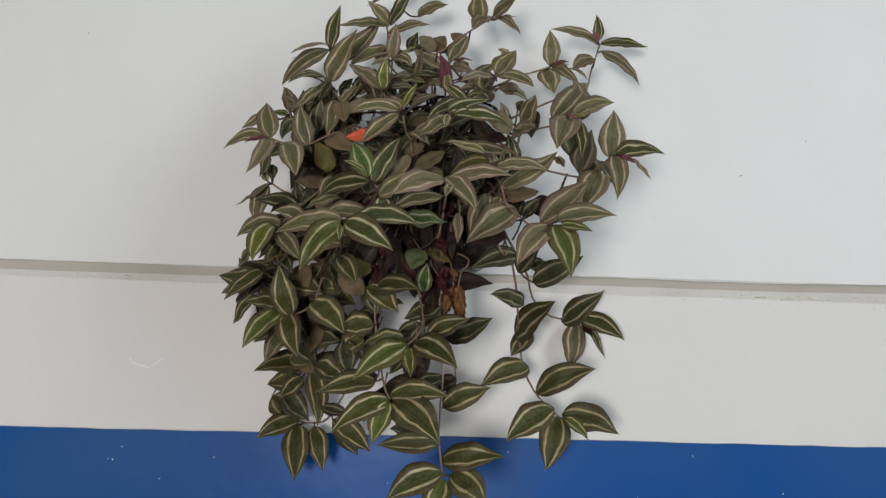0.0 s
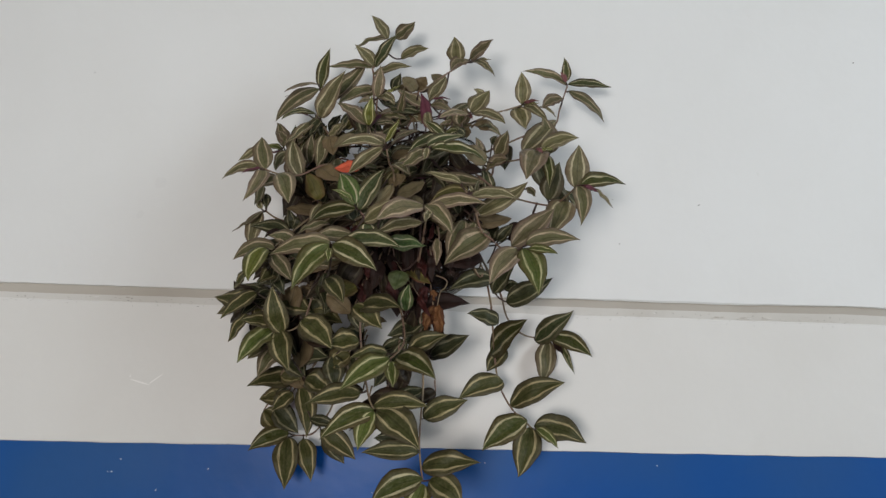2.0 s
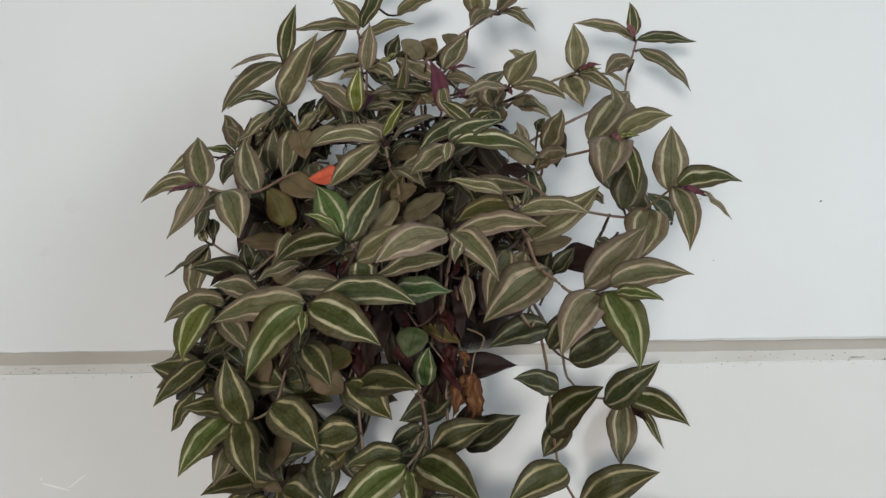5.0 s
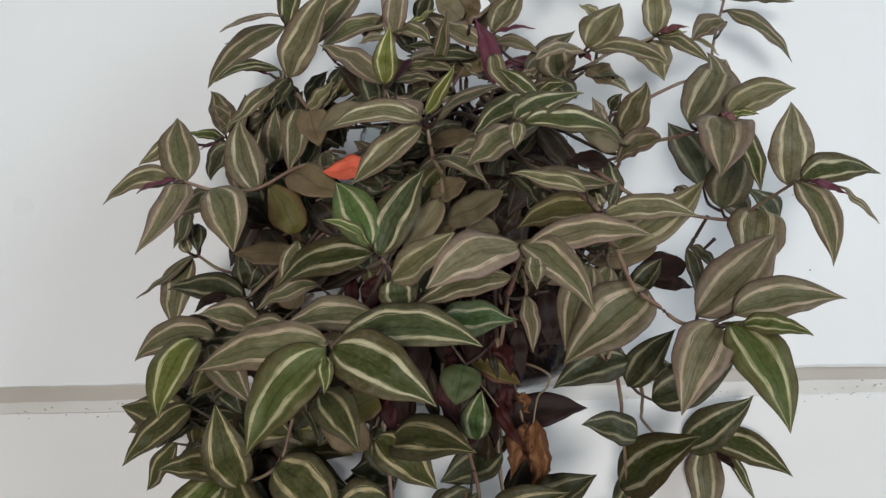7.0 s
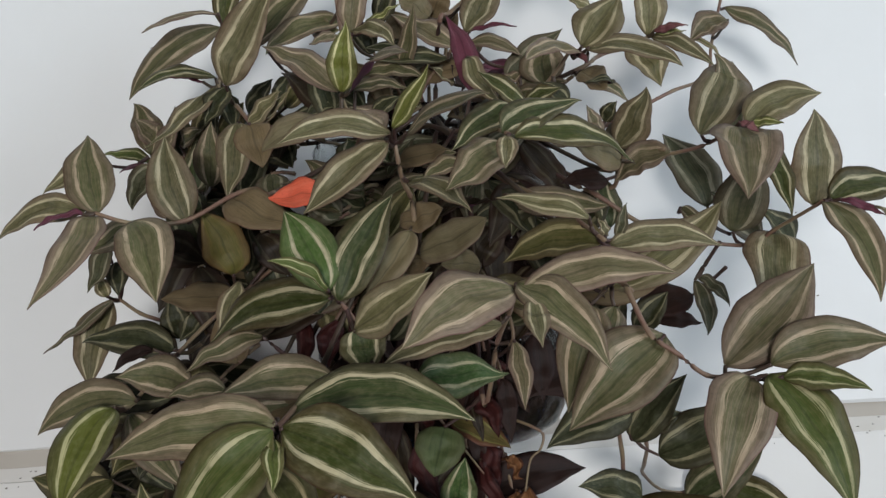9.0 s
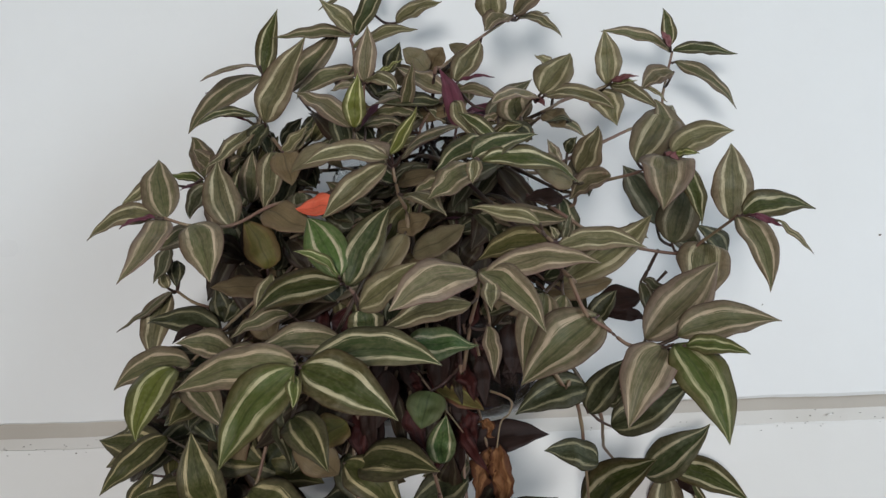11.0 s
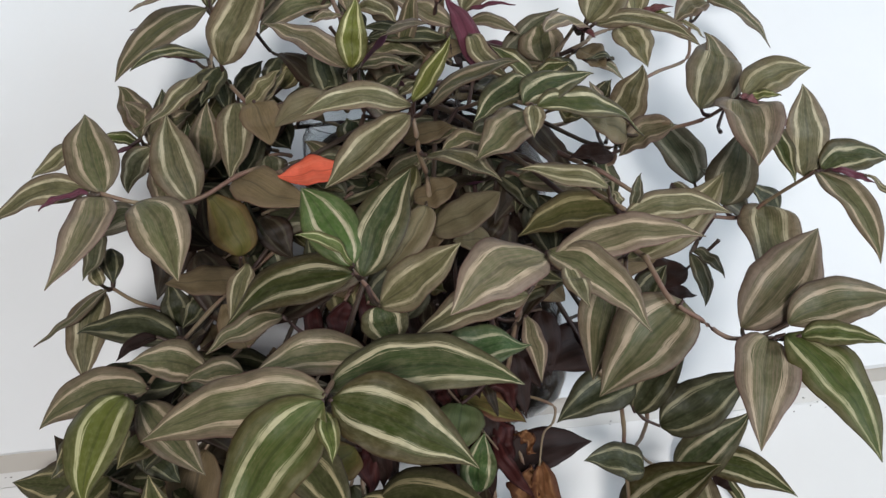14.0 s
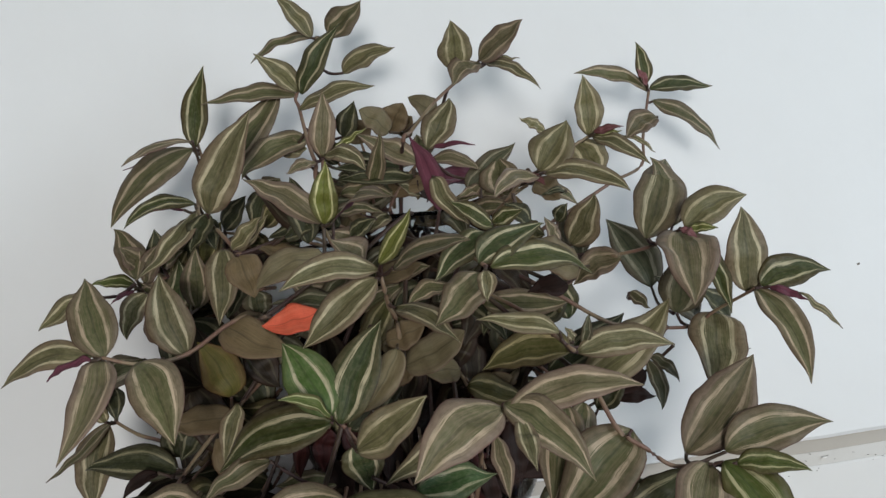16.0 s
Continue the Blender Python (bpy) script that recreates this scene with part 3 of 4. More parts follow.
shoot([(-100, 843, 1589), (-150, 833, 1584), (-178, 816, 1573)],
      leaf((-180, 812, 1574), (-201, 801, 1576), 9, BRIGHT, 0, 0.06, -0.1),
      leaf((-179, 811, 1578), (-192, 822, 1610), 15, GREY, 0, 0.06, -0.08),
      leaf((-143, 802, 1611), (-174, 781, 1573), 15, SILVER, 15, 0.06, 0.14),
      leaf((-176, 817, 1576), (-165, 810, 1596), 13, MAUVE, 0, 0.048, 0),
      leaf((-170, 792, 1567), (-180, 784, 1543), 13, SILVER, 0, 0.06, -0.08),
      leaf((-179, 807, 1572), (-187, 787, 1563), 4, PURPLE, 0, 0.048, 0),
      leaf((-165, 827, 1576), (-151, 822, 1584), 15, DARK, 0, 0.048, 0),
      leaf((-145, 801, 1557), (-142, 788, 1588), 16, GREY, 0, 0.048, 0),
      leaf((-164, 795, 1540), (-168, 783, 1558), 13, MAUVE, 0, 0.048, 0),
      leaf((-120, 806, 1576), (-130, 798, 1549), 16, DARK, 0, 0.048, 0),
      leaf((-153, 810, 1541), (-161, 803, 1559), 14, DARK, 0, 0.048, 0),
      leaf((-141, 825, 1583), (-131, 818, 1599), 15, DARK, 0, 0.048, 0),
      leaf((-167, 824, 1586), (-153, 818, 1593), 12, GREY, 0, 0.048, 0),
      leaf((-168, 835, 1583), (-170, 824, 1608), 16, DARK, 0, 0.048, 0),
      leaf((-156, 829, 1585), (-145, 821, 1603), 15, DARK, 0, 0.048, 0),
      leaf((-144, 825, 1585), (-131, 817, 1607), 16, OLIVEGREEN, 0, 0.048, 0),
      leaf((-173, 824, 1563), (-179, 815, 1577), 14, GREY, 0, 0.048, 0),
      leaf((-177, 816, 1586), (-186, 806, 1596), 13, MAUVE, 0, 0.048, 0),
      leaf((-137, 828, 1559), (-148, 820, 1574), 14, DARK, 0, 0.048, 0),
      dense=2)

shoot([(-118, 787, 1582), (-123, 793, 1588), (-131, 798, 1599), (-141, 802, 1611), (-139, 827, 1641), (-143, 841, 1661)],
      leaf((-134, 786, 1606), (-104, 767, 1656), 25, SILVER, 0, 0.048, 0.02),
      leaf((-128, 815, 1637), (-89, 827, 1690), 20, GREY, 0, 0.048, -0.06),
      leaf((-144, 833, 1657), (-134, 830, 1707), 15, GREEN, 0, 0.03, 0.03),
      leaf((-145, 830, 1655), (-191, 813, 1609), 22, GREY, 0, 0.06, -0.08),
      leaf((-145, 830, 1656), (-189, 844, 1650), 8, MAUVE, 40, 0.048, -0.14),
      leaf((-142, 800, 1615), (-175, 774, 1600), 14, GREEN, 10, 0.084, -0.14),
      leaf((-147, 794, 1611), (-165, 781, 1608), 7, PURPLE, 20, 0.06, -0.1),
      leaf((-76, 818, 1652), (-115, 798, 1626), 21, GREY, 0, 0.048, -0.1),
      leaf((-134, 792, 1607), (-145, 789, 1586), 13, DARK, 0, 0.048, 0),
      leaf((-139, 811, 1610), (-134, 809, 1589), 11, DARK, 0, 0.048, 0),
      leaf((-141, 805, 1653), (-178, 794, 1639), 11, MAUVE, 25, 0.06, -0.12),
      dense=0)

shoot([(-71, 786, 1615), (-73, 789, 1629), (-76, 803, 1646), (-79, 820, 1672), (-80, 823, 1681), (-68, 838, 1705), (-63, 846, 1727)],
      leaf((-77, 821, 1681), (-50, 808, 1719), 16, SILVERGREEN, 0, 0.036, 0.04),
      leaf((-79, 823, 1683), (-103, 819, 1708), 16, OLIVE, 0, 0.048, -0.04),
      leaf((-80, 823, 1681), (-136, 815, 1677), 14, GREY, 0, 0.048, -0.04),
      leaf((-79, 817, 1670), (-33, 808, 1678), 14, OLIVE, 0, 0.048, 0.06),
      leaf((-66, 848, 1728), (-106, 842, 1711), 12, GREY, 10, 0.06, -0.14),
      leaf((-67, 846, 1727), (-88, 843, 1756), 14, OLIVE, 0, 0.036, -0.04),
      leaf((-56, 842, 1726), (-33, 837, 1746), 21, GREY, 0, 0.036, -0.04),
      leaf((-49, 845, 1701), (-15, 835, 1712), 19, OLIVE, 0, 0.048, 0.08),
      leaf((-123, 789, 1585), (-105, 780, 1600), 11, OLIVE, 0, 0.048, 0),
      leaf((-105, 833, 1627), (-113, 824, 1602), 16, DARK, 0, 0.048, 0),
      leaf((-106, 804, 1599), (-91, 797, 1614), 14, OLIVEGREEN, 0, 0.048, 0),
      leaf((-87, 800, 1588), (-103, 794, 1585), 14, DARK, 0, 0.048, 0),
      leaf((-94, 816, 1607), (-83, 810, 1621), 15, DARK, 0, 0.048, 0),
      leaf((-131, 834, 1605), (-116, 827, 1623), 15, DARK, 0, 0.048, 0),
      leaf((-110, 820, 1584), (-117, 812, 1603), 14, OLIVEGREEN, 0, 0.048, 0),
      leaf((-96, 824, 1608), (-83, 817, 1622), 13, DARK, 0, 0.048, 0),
      dense=0)

shoot([(-69, 797, 1601), (-70, 791, 1616), (-69, 784, 1630)],
      leaf((-69, 784, 1631), (-65, 772, 1665), 14, MAUVE, 0, 0.03, -0),
      leaf((-62, 784, 1634), (-43, 779, 1644), 5, YELLOW, 0, 0.03, 0),
      leaf((-62, 786, 1634), (-53, 781, 1637), 4, PURPLE, 0, 0.048, 0),
      leaf((-68, 781, 1631), (-47, 766, 1617), 13, SILVER, 0, 0.084, 0.14),
      leaf((-73, 779, 1628), (-89, 769, 1620), 8, MAUVE, 0, 0.048, 0),
      leaf((-57, 827, 1633), (-17, 824, 1631), 18, DARK, 0, 0.048, 0),
      leaf((-61, 831, 1627), (-36, 825, 1622), 14, DARK, 0, 0.048, 0),
      leaf((-15, 788, 1624), (-48, 797, 1646), 16, MAUVE, 0, 0.048, 0.05),
      leaf((-27, 816, 1651), (-44, 811, 1665), 18, PLAIN, 0, 0.048, 0),
      leaf((-26, 826, 1654), (-16, 821, 1670), 17, BROWN, 0, 0.048, 0),
      leaf((6, 836, 1664), (-11, 831, 1677), 18, PLAIN, 0, 0.048, 0),
      leaf((-92, 815, 1644), (-77, 813, 1645), 14, OLIVE, 0, 0.048, 0),
      leaf((-54, 821, 1652), (-46, 815, 1672), 13, DARK, 0, 0.048, 0),
      leaf((-16, 794, 1606), (-29, 785, 1612), 12, SILVER, 0, 0.048, 0),
      leaf((-44, 799, 1605), (-57, 792, 1610), 10, DARK, 0, 0.048, 0),
      leaf((-35, 800, 1598), (-48, 794, 1588), 10, SILVER, 0, 0.048, 0),
      leaf((17, 783, 1605), (3, 779, 1599), 7, MAUVE, 0, 0.048, 0),
      dense=1)

shoot([(-34, 798, 1600), (-21, 792, 1618), (-11, 784, 1628)],
      leaf((-10, 786, 1631), (8, 790, 1661), 18, SILVER, 0, 0.048, -0.05),
      leaf((-11, 761, 1590), (-20, 782, 1638), 12, PURPLE, 0, 0.048, -0.06),
      leaf((-11, 767, 1610), (1, 744, 1578), 10, SILVER, 15, 0.03, -0.05),
      leaf((-4, 800, 1612), (17, 794, 1610), 15, PURPLE, -42, 0.06, 0),
      leaf((-8, 783, 1624), (18, 778, 1614), 11, MAUVE, 0, 0.06, 0.06),
      leaf((-7, 786, 1631), (15, 771, 1627), 4, PURPLE, 0, 0.048, 0),
      leaf((-10, 798, 1605), (-18, 787, 1613), 13, PLUM, 0, 0.048, 0),
      leaf((1, 789, 1600), (17, 784, 1600), 6, SILVER, 0, 0.048, 0),
      leaf((-20, 779, 1614), (-62, 788, 1618), 12, DARK, 0, 0.06, 0.05),
      leaf((-32, 786, 1615), (-64, 793, 1626), 13, DARK, 0, 0.06, -0.08),
      leaf((-67, 765, 1594), (-41, 758, 1591), 9, GREY, 0, 0.06, 0.12),
      leaf((-121, 793, 1586), (-102, 786, 1602), 10, OLIVE, 0, 0.06, -0.05),
      leaf((-71, 789, 1595), (-104, 795, 1590), 13, DARK, 0, 0.048, 0),
      leaf((-55, 773, 1575), (-71, 766, 1586), 17, MAUVE, 0, 0.048, 0),
      leaf((-48, 770, 1558), (-24, 765, 1563), 13, BROWN, 0, 0.048, 0),
      leaf((-37, 775, 1558), (-19, 767, 1562), 10, GREY, 0, 0.048, 0),
      leaf((-1, 821, 1622), (32, 817, 1612), 13, PURPLE, 0, 0.06, 0.1),
      dense=0)

shoot([(-23, 785, 1636), (-17, 790, 1643), (4, 809, 1667), (31, 819, 1689)],
      leaf((19, 817, 1687), (16, 799, 1712), 20, OLIVE, 0, 0.036, -0.02),
      leaf((35, 819, 1693), (62, 803, 1711), 20, MAUVE, 0, 0.036, -0.04),
      leaf((35, 818, 1691), (12, 799, 1671), 16, MAUVE, 0, 0.084, -0.1),
      leaf((38, 820, 1692), (64, 794, 1663), 9, SILVER, 10, 0.06, 0.06),
      leaf((43, 822, 1694), (60, 816, 1691), 4, OLIVE, 0, 0.048, 0),
      dense=0)

shoot([(19, 781, 1578), (19, 765, 1585), (28, 754, 1594), (36, 746, 1604)],
      leaf((38, 732, 1600), (57, 735, 1626), 21, OLIVE, 0, 0.048, -0.04),
      leaf((40, 729, 1598), (74, 706, 1580), 14, SILVER, 0, 0.048, 0.08),
      leaf((36, 728, 1596), (6, 698, 1582), 11, MAUVE, 0, 0.06, -0.1),
      leaf((54, 765, 1628), (40, 762, 1637), 8, OLIVE, 0, 0.048, 0),
      leaf((46, 771, 1602), (57, 766, 1590), 15, BROWN, 0, 0.048, 0),
      leaf((34, 738, 1601), (40, 731, 1592), 5, BUD, 0, 0.048, 0),
      leaf((61, 765, 1594), (44, 760, 1593), 4, DARK, 0, 0.048, 0),
      leaf((15, 790, 1611), (25, 785, 1598), 12, PLAIN, 0, 0.048, 0),
      leaf((51, 764, 1565), (44, 757, 1580), 9, MAUVE, 0, 0.048, 0),
      leaf((33, 779, 1597), (34, 775, 1584), 10, BROWN, 0, 0.048, 0),
      dense=1)

shoot([(45, 779, 1605), (60, 789, 1616), (81, 811, 1629), (100, 821, 1639)],
      leaf((98, 820, 1639), (95, 807, 1674), 18, OLIVE, 0, 0.036, -0.03),
      leaf((93, 827, 1637), (103, 819, 1608), 23, OLIVE, 0, 0.06, 0),
      leaf((100, 817, 1637), (127, 800, 1612), 11, SILVER, 10, 0.06, 0.05),
      leaf((146, 821, 1647), (121, 815, 1633), 17, MAUVE, 0, 0.06, -0.1),
      leaf((100, 814, 1639), (117, 807, 1639), 6, BUD, 0, 0.048, 0),
      leaf((101, 817, 1638), (117, 811, 1637), 5, YELLOW, 0, 0.048, 0),
      leaf((120, 819, 1636), (137, 813, 1622), 4, SILVER, 0, 0.06, 0.1),
      dense=0)

shoot([(38, 822, 1577), (72, 827, 1589), (96, 832, 1601), (116, 837, 1611), (139, 842, 1621), (145, 845, 1642), (154, 845, 1672)],
      leaf((155, 845, 1673), (211, 865, 1678), 15, GREEN, 0, 0.036, 0.03),
      leaf((152, 845, 1672), (99, 831, 1683), 15, GREY, 0, 0.06, -0.1),
      leaf((152, 845, 1677), (149, 842, 1706), 11, GREEN, 0, 0.03, -0.05),
      leaf((156, 846, 1665), (199, 848, 1628), 15, GREY, 0, 0.06, 0.06),
      leaf((152, 841, 1675), (145, 837, 1686), 7, BUD, 0, 0.048, 0),
      leaf((68, 793, 1568), (79, 772, 1593), 19, SILVER, 0, 0.048, -0.06),
      leaf((63, 797, 1583), (69, 791, 1592), 9, DARK, 0, 0.048, 0),
      dense=0)

shoot([(56, 794, 1547), (66, 784, 1555), (80, 769, 1556), (98, 754, 1557), (109, 742, 1562)],
      leaf((96, 749, 1561), (136, 797, 1614), 25, SILVER, 0, 0.048, -0),
      leaf((128, 786, 1571), (117, 776, 1611), 23, GREY, 0, 0.048, -0.05),
      leaf((115, 741, 1564), (155, 746, 1579), 20, OLIVE, 0, 0.048, 0.08),
      leaf((110, 740, 1562), (96, 705, 1522), 28, MAUVE, 0, 0.072, 0),
      leaf((118, 742, 1559), (121, 720, 1516), 13, GREEN, 0, 0.048, 0.05),
      leaf((114, 737, 1562), (127, 730, 1560), 7, YELLOW, 0, 0.048, 0),
      leaf((109, 735, 1563), (115, 730, 1557), 5, BUD, 0, 0.048, 0),
      leaf((155, 763, 1527), (156, 757, 1574), 25, SILVER, 0, 0.048, -0),
      dense=0)

shoot([(39, 783, 1548), (50, 774, 1539), (71, 772, 1523), (88, 777, 1517), (130, 789, 1512), (143, 783, 1519), (155, 755, 1528)],
      leaf((159, 755, 1529), (209, 767, 1534), 19, GREEN, 0, 0.06, 0.08),
      leaf((155, 755, 1528), (153, 716, 1477), 18, GREY, 0, 0.072, 0.06),
      leaf((161, 750, 1528), (176, 741, 1518), 6, PURPLE, 0, 0.048, 0),
      leaf((173, 742, 1522), (190, 737, 1501), 4, SILVER, 0, 0.048, 0),
      leaf((146, 791, 1519), (127, 766, 1474), 30, SILVER, 0, 0.06, 0.02),
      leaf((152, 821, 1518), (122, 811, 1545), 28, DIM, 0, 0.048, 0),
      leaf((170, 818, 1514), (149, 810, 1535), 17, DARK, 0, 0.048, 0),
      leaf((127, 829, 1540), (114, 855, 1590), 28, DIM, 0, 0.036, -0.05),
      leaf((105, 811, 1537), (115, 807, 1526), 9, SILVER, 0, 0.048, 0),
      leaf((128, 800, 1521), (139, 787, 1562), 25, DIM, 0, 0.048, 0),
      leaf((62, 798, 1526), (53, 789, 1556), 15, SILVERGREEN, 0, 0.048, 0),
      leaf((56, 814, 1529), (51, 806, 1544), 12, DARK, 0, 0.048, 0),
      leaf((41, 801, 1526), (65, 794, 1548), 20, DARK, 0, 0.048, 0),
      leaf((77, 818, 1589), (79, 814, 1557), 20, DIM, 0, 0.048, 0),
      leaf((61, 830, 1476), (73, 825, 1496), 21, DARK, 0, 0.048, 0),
      dense=0)

shoot([(58, 793, 1556), (68, 773, 1559), (75, 741, 1553)],
      leaf((78, 743, 1552), (55, 758, 1542), 16, MAUVE, 0, 0.072, -0.1),
      leaf((56, 748, 1550), (29, 739, 1561), 24, PLAIN, 0, 0.048, 0),
      leaf((51, 756, 1543), (27, 748, 1540), 12, PLUM, 0, 0.048, 0),
      dense=0)

shoot([(-39, 753, 1524), (-43, 737, 1535), (-46, 729, 1540), (-48, 720, 1548), (-49, 718, 1555)],
      leaf((-51, 707, 1556), (-95, 694, 1550), 14, SILVER, -8, 0.06, -0.1),
      leaf((-52, 706, 1552), (-88, 714, 1525), 18, SILVER, 0, 0.06, 0.03),
      leaf((-44, 707, 1556), (-13, 671, 1560), 14, GREY, 0, 0.048, 0.05),
      leaf((-49, 710, 1559), (-34, 693, 1580), 9, YELLOW, 0, 0.036, -0.05),
      leaf((-55, 751, 1564), (-70, 743, 1578), 18, MAUVE, 0, 0.048, 0),
      leaf((-44, 723, 1539), (-21, 687, 1518), 12, SILVER, 0, 0.06, 0.06),
      leaf((-16, 729, 1547), (-38, 721, 1539), 10, GREY, 0, 0.06, -0.1),
      leaf((-74, 736, 1569), (-107, 728, 1556), 16, PLAIN, 0, 0.048, -0.08),
      leaf((-117, 757, 1577), (-110, 751, 1554), 17, BROWN, 0, 0.048, 0),
      leaf((-126, 758, 1543), (-95, 742, 1524), 20, BROWN, 0, 0.048, -0.08),
      leaf((-80, 752, 1544), (-109, 750, 1540), 17, ORANGE, 0, 0.048, 0.10),
      leaf((-128, 768, 1507), (-141, 758, 1536), 20, MUSTARD, 0, 0.06, -0.08),
      leaf((-127, 782, 1585), (-131, 772, 1544), 17, SILVER, 0, 0.06, 0.02),
      leaf((-48, 745, 1523), (-29, 740, 1530), 14, BROWN, 0, 0.048, 0),
      leaf((-40, 752, 1511), (-9, 743, 1525), 19, PLAIN, 0, 0.048, -0.06),
      leaf((-44, 739, 1520), (-64, 735, 1492), 15, PLAIN, 0, 0.048, 0.06),
      leaf((-11, 763, 1506), (-30, 759, 1506), 16, PLAIN, 0, 0.048, 0),
      leaf((-47, 764, 1508), (-31, 759, 1512), 18, BROWN, 0, 0.048, 0),
      dense=3)

shoot([(-65, 780, 1566), (-66, 769, 1574), (-70, 756, 1579), (-73, 747, 1586)],
      leaf((-72, 742, 1586), (-69, 730, 1615), 13, YELLOW, 0, 0.03, -0),
      leaf((-74, 744, 1587), (-111, 764, 1618), 16, MAUVE, 0, 0.06, -0.02),
      leaf((-69, 744, 1586), (-42, 697, 1587), 12, MAUVE, 0, 0.072, 0.1),
      leaf((-59, 768, 1582), (-45, 763, 1590), 11, DARK, 0, 0.048, 0),
      leaf((-94, 787, 1589), (-76, 777, 1591), 12, DARK, 0, 0.048, 0),
      dense=3)

shoot([(-62, 757, 1465), (-65, 744, 1473), (-73, 735, 1486), (-81, 732, 1496)],
      leaf((-79, 717, 1493), (-98, 728, 1529), 22, VIVID, 0, 0.072, -0.02),
      leaf((-75, 721, 1489), (-51, 725, 1534), 22, SILVERGREEN, 0, 0.06, 0.03),
      leaf((-79, 721, 1490), (-133, 737, 1474), 22, GREEN, 0, 0.072, -0.08),
      leaf((-79, 713, 1493), (-100, 695, 1504), 7, BRIGHT, 0, 0.06, -0.1),
      leaf((-69, 718, 1476), (-36, 702, 1497), 19, OLIVE, 0, 0.06, -0.04),
      dense=4)

shoot([(-14, 759, 1445), (-8, 737, 1469), (-5, 711, 1481), (-5, 695, 1488)],
      leaf((-6, 689, 1488), (-50, 656, 1467), 23, MAUVE, 0, 0.072, -0.06),
      leaf((-3, 688, 1486), (55, 679, 1490), 17, MAUVE, 0, 0.06, 0.08),
      leaf((-5, 689, 1490), (25, 668, 1456), 18, GREY, 0, 0.072, 0.05),
      leaf((0, 682, 1482), (-3, 653, 1466), 9, SILVER, 0, 0.048, 0),
      leaf((-9, 712, 1476), (-59, 707, 1461), 16, SILVER, 0, 0.048, -0.04),
      dense=2)

shoot([(-21, 790, 1579), (-10, 738, 1567), (-3, 697, 1551)],
      leaf((0, 697, 1550), (58, 731, 1545), 17, GREEN, 0, 0.06, 0.08),
      leaf((-5, 701, 1553), (33, 719, 1571), 16, SILVERGREEN, 0, 0.048, 0.06),
      leaf((4, 718, 1569), (-26, 706, 1547), 15, SILVERGREEN, 0, 0.048, -0.05),
      leaf((-5, 697, 1548), (-31, 685, 1527), 18, GREY, 0, 0.072, 0.05),
      leaf((-5, 688, 1548), (-7, 684, 1534), 8, SILVER, 0, 0.048, 0),
      leaf((11, 735, 1574), (-11, 726, 1588), 12, GREEN, 0, 0.048, 0),
      leaf((11, 735, 1576), (27, 732, 1581), 10, GREEN, 0, 0.048, 0),
      leaf((32, 740, 1575), (19, 737, 1586), 12, DARK, 0, 0.048, 0),
      dense=2)

shoot([(-3, 796, 1560), (22, 749, 1532), (36, 710, 1508)],
      leaf((30, 710, 1518), (-8, 712, 1528), 11, OLIVE, 0, 0.036, -0.05),
      leaf((38, 721, 1509), (-3, 743, 1504), 20, OLIVEGREEN, 0, 0.06, -0.08),
      leaf((41, 722, 1507), (90, 721, 1505), 16, SILVER, 0, 0.06, 0.06),
      leaf((45, 740, 1490), (101, 744, 1528), 22, OLIVE, 0, 0.048, -0.06),
      leaf((45, 723, 1510), (49, 719, 1525), 5, DIM, 0, 0.048, 0),
      leaf((42, 729, 1512), (38, 726, 1520), 5, SILVER, 0, 0.048, 0),
      dense=1)

shoot([(44, 731, 1495), (46, 719, 1488), (52, 712, 1469), (62, 709, 1460), (72, 706, 1451), (82, 704, 1450)],
      leaf((83, 713, 1454), (127, 717, 1495), 26, MAUVE, 0, 0.06, -0.03),
      leaf((97, 701, 1454), (151, 700, 1460), 21, GREY, 0, 0.06, 0.08),
      leaf((89, 704, 1449), (60, 668, 1410), 24, MAUVE, 0, 0.072, -0.04),
      leaf((94, 699, 1450), (107, 669, 1401), 26, BRIGHT, 0, 0.084, 0.06),
      leaf((99, 696, 1449), (127, 684, 1443), 11, BRIGHT, 0, 0.06, 0.06),
      leaf((60, 717, 1468), (15, 706, 1432), 30, GREY, 0, 0.072, -0),
      leaf((106, 802, 1496), (108, 796, 1467), 10, DIM, 0, 0.048, 0.08),
      leaf((108, 802, 1497), (121, 797, 1481), 8, DIM, 0, 0.06, 0.12),
      leaf((72, 802, 1472), (89, 794, 1490), 14, DARK, 0, 0.048, 0),
      leaf((108, 813, 1489), (72, 809, 1482), 19, PLUM, 0, 0.048, 0),
      leaf((84, 816, 1478), (112, 812, 1474), 12, PLUM, 0, 0.048, 0),
      leaf((34, 735, 1483), (18, 722, 1438), 20, GREY, 0, 0.06, 0),
      leaf((45, 738, 1482), (35, 734, 1456), 15, GREY, 0, 0.048, 0),
      dense=0)

shoot([(11, 842, 1519), (48, 830, 1460), (68, 812, 1418)],
      leaf((68, 806, 1431), (20, 793, 1415), 24, DARK, 0, 0.06, -0.05),
      leaf((69, 813, 1414), (93, 789, 1448), 19, DARK, 0, 0.048, 0.03),
      leaf((84, 818, 1405), (135, 805, 1433), 27, DARK, 0, 0.06, -0.04),
      leaf((81, 823, 1421), (98, 817, 1427), 14, DARK, 0, 0.048, 0),
      dense=0)

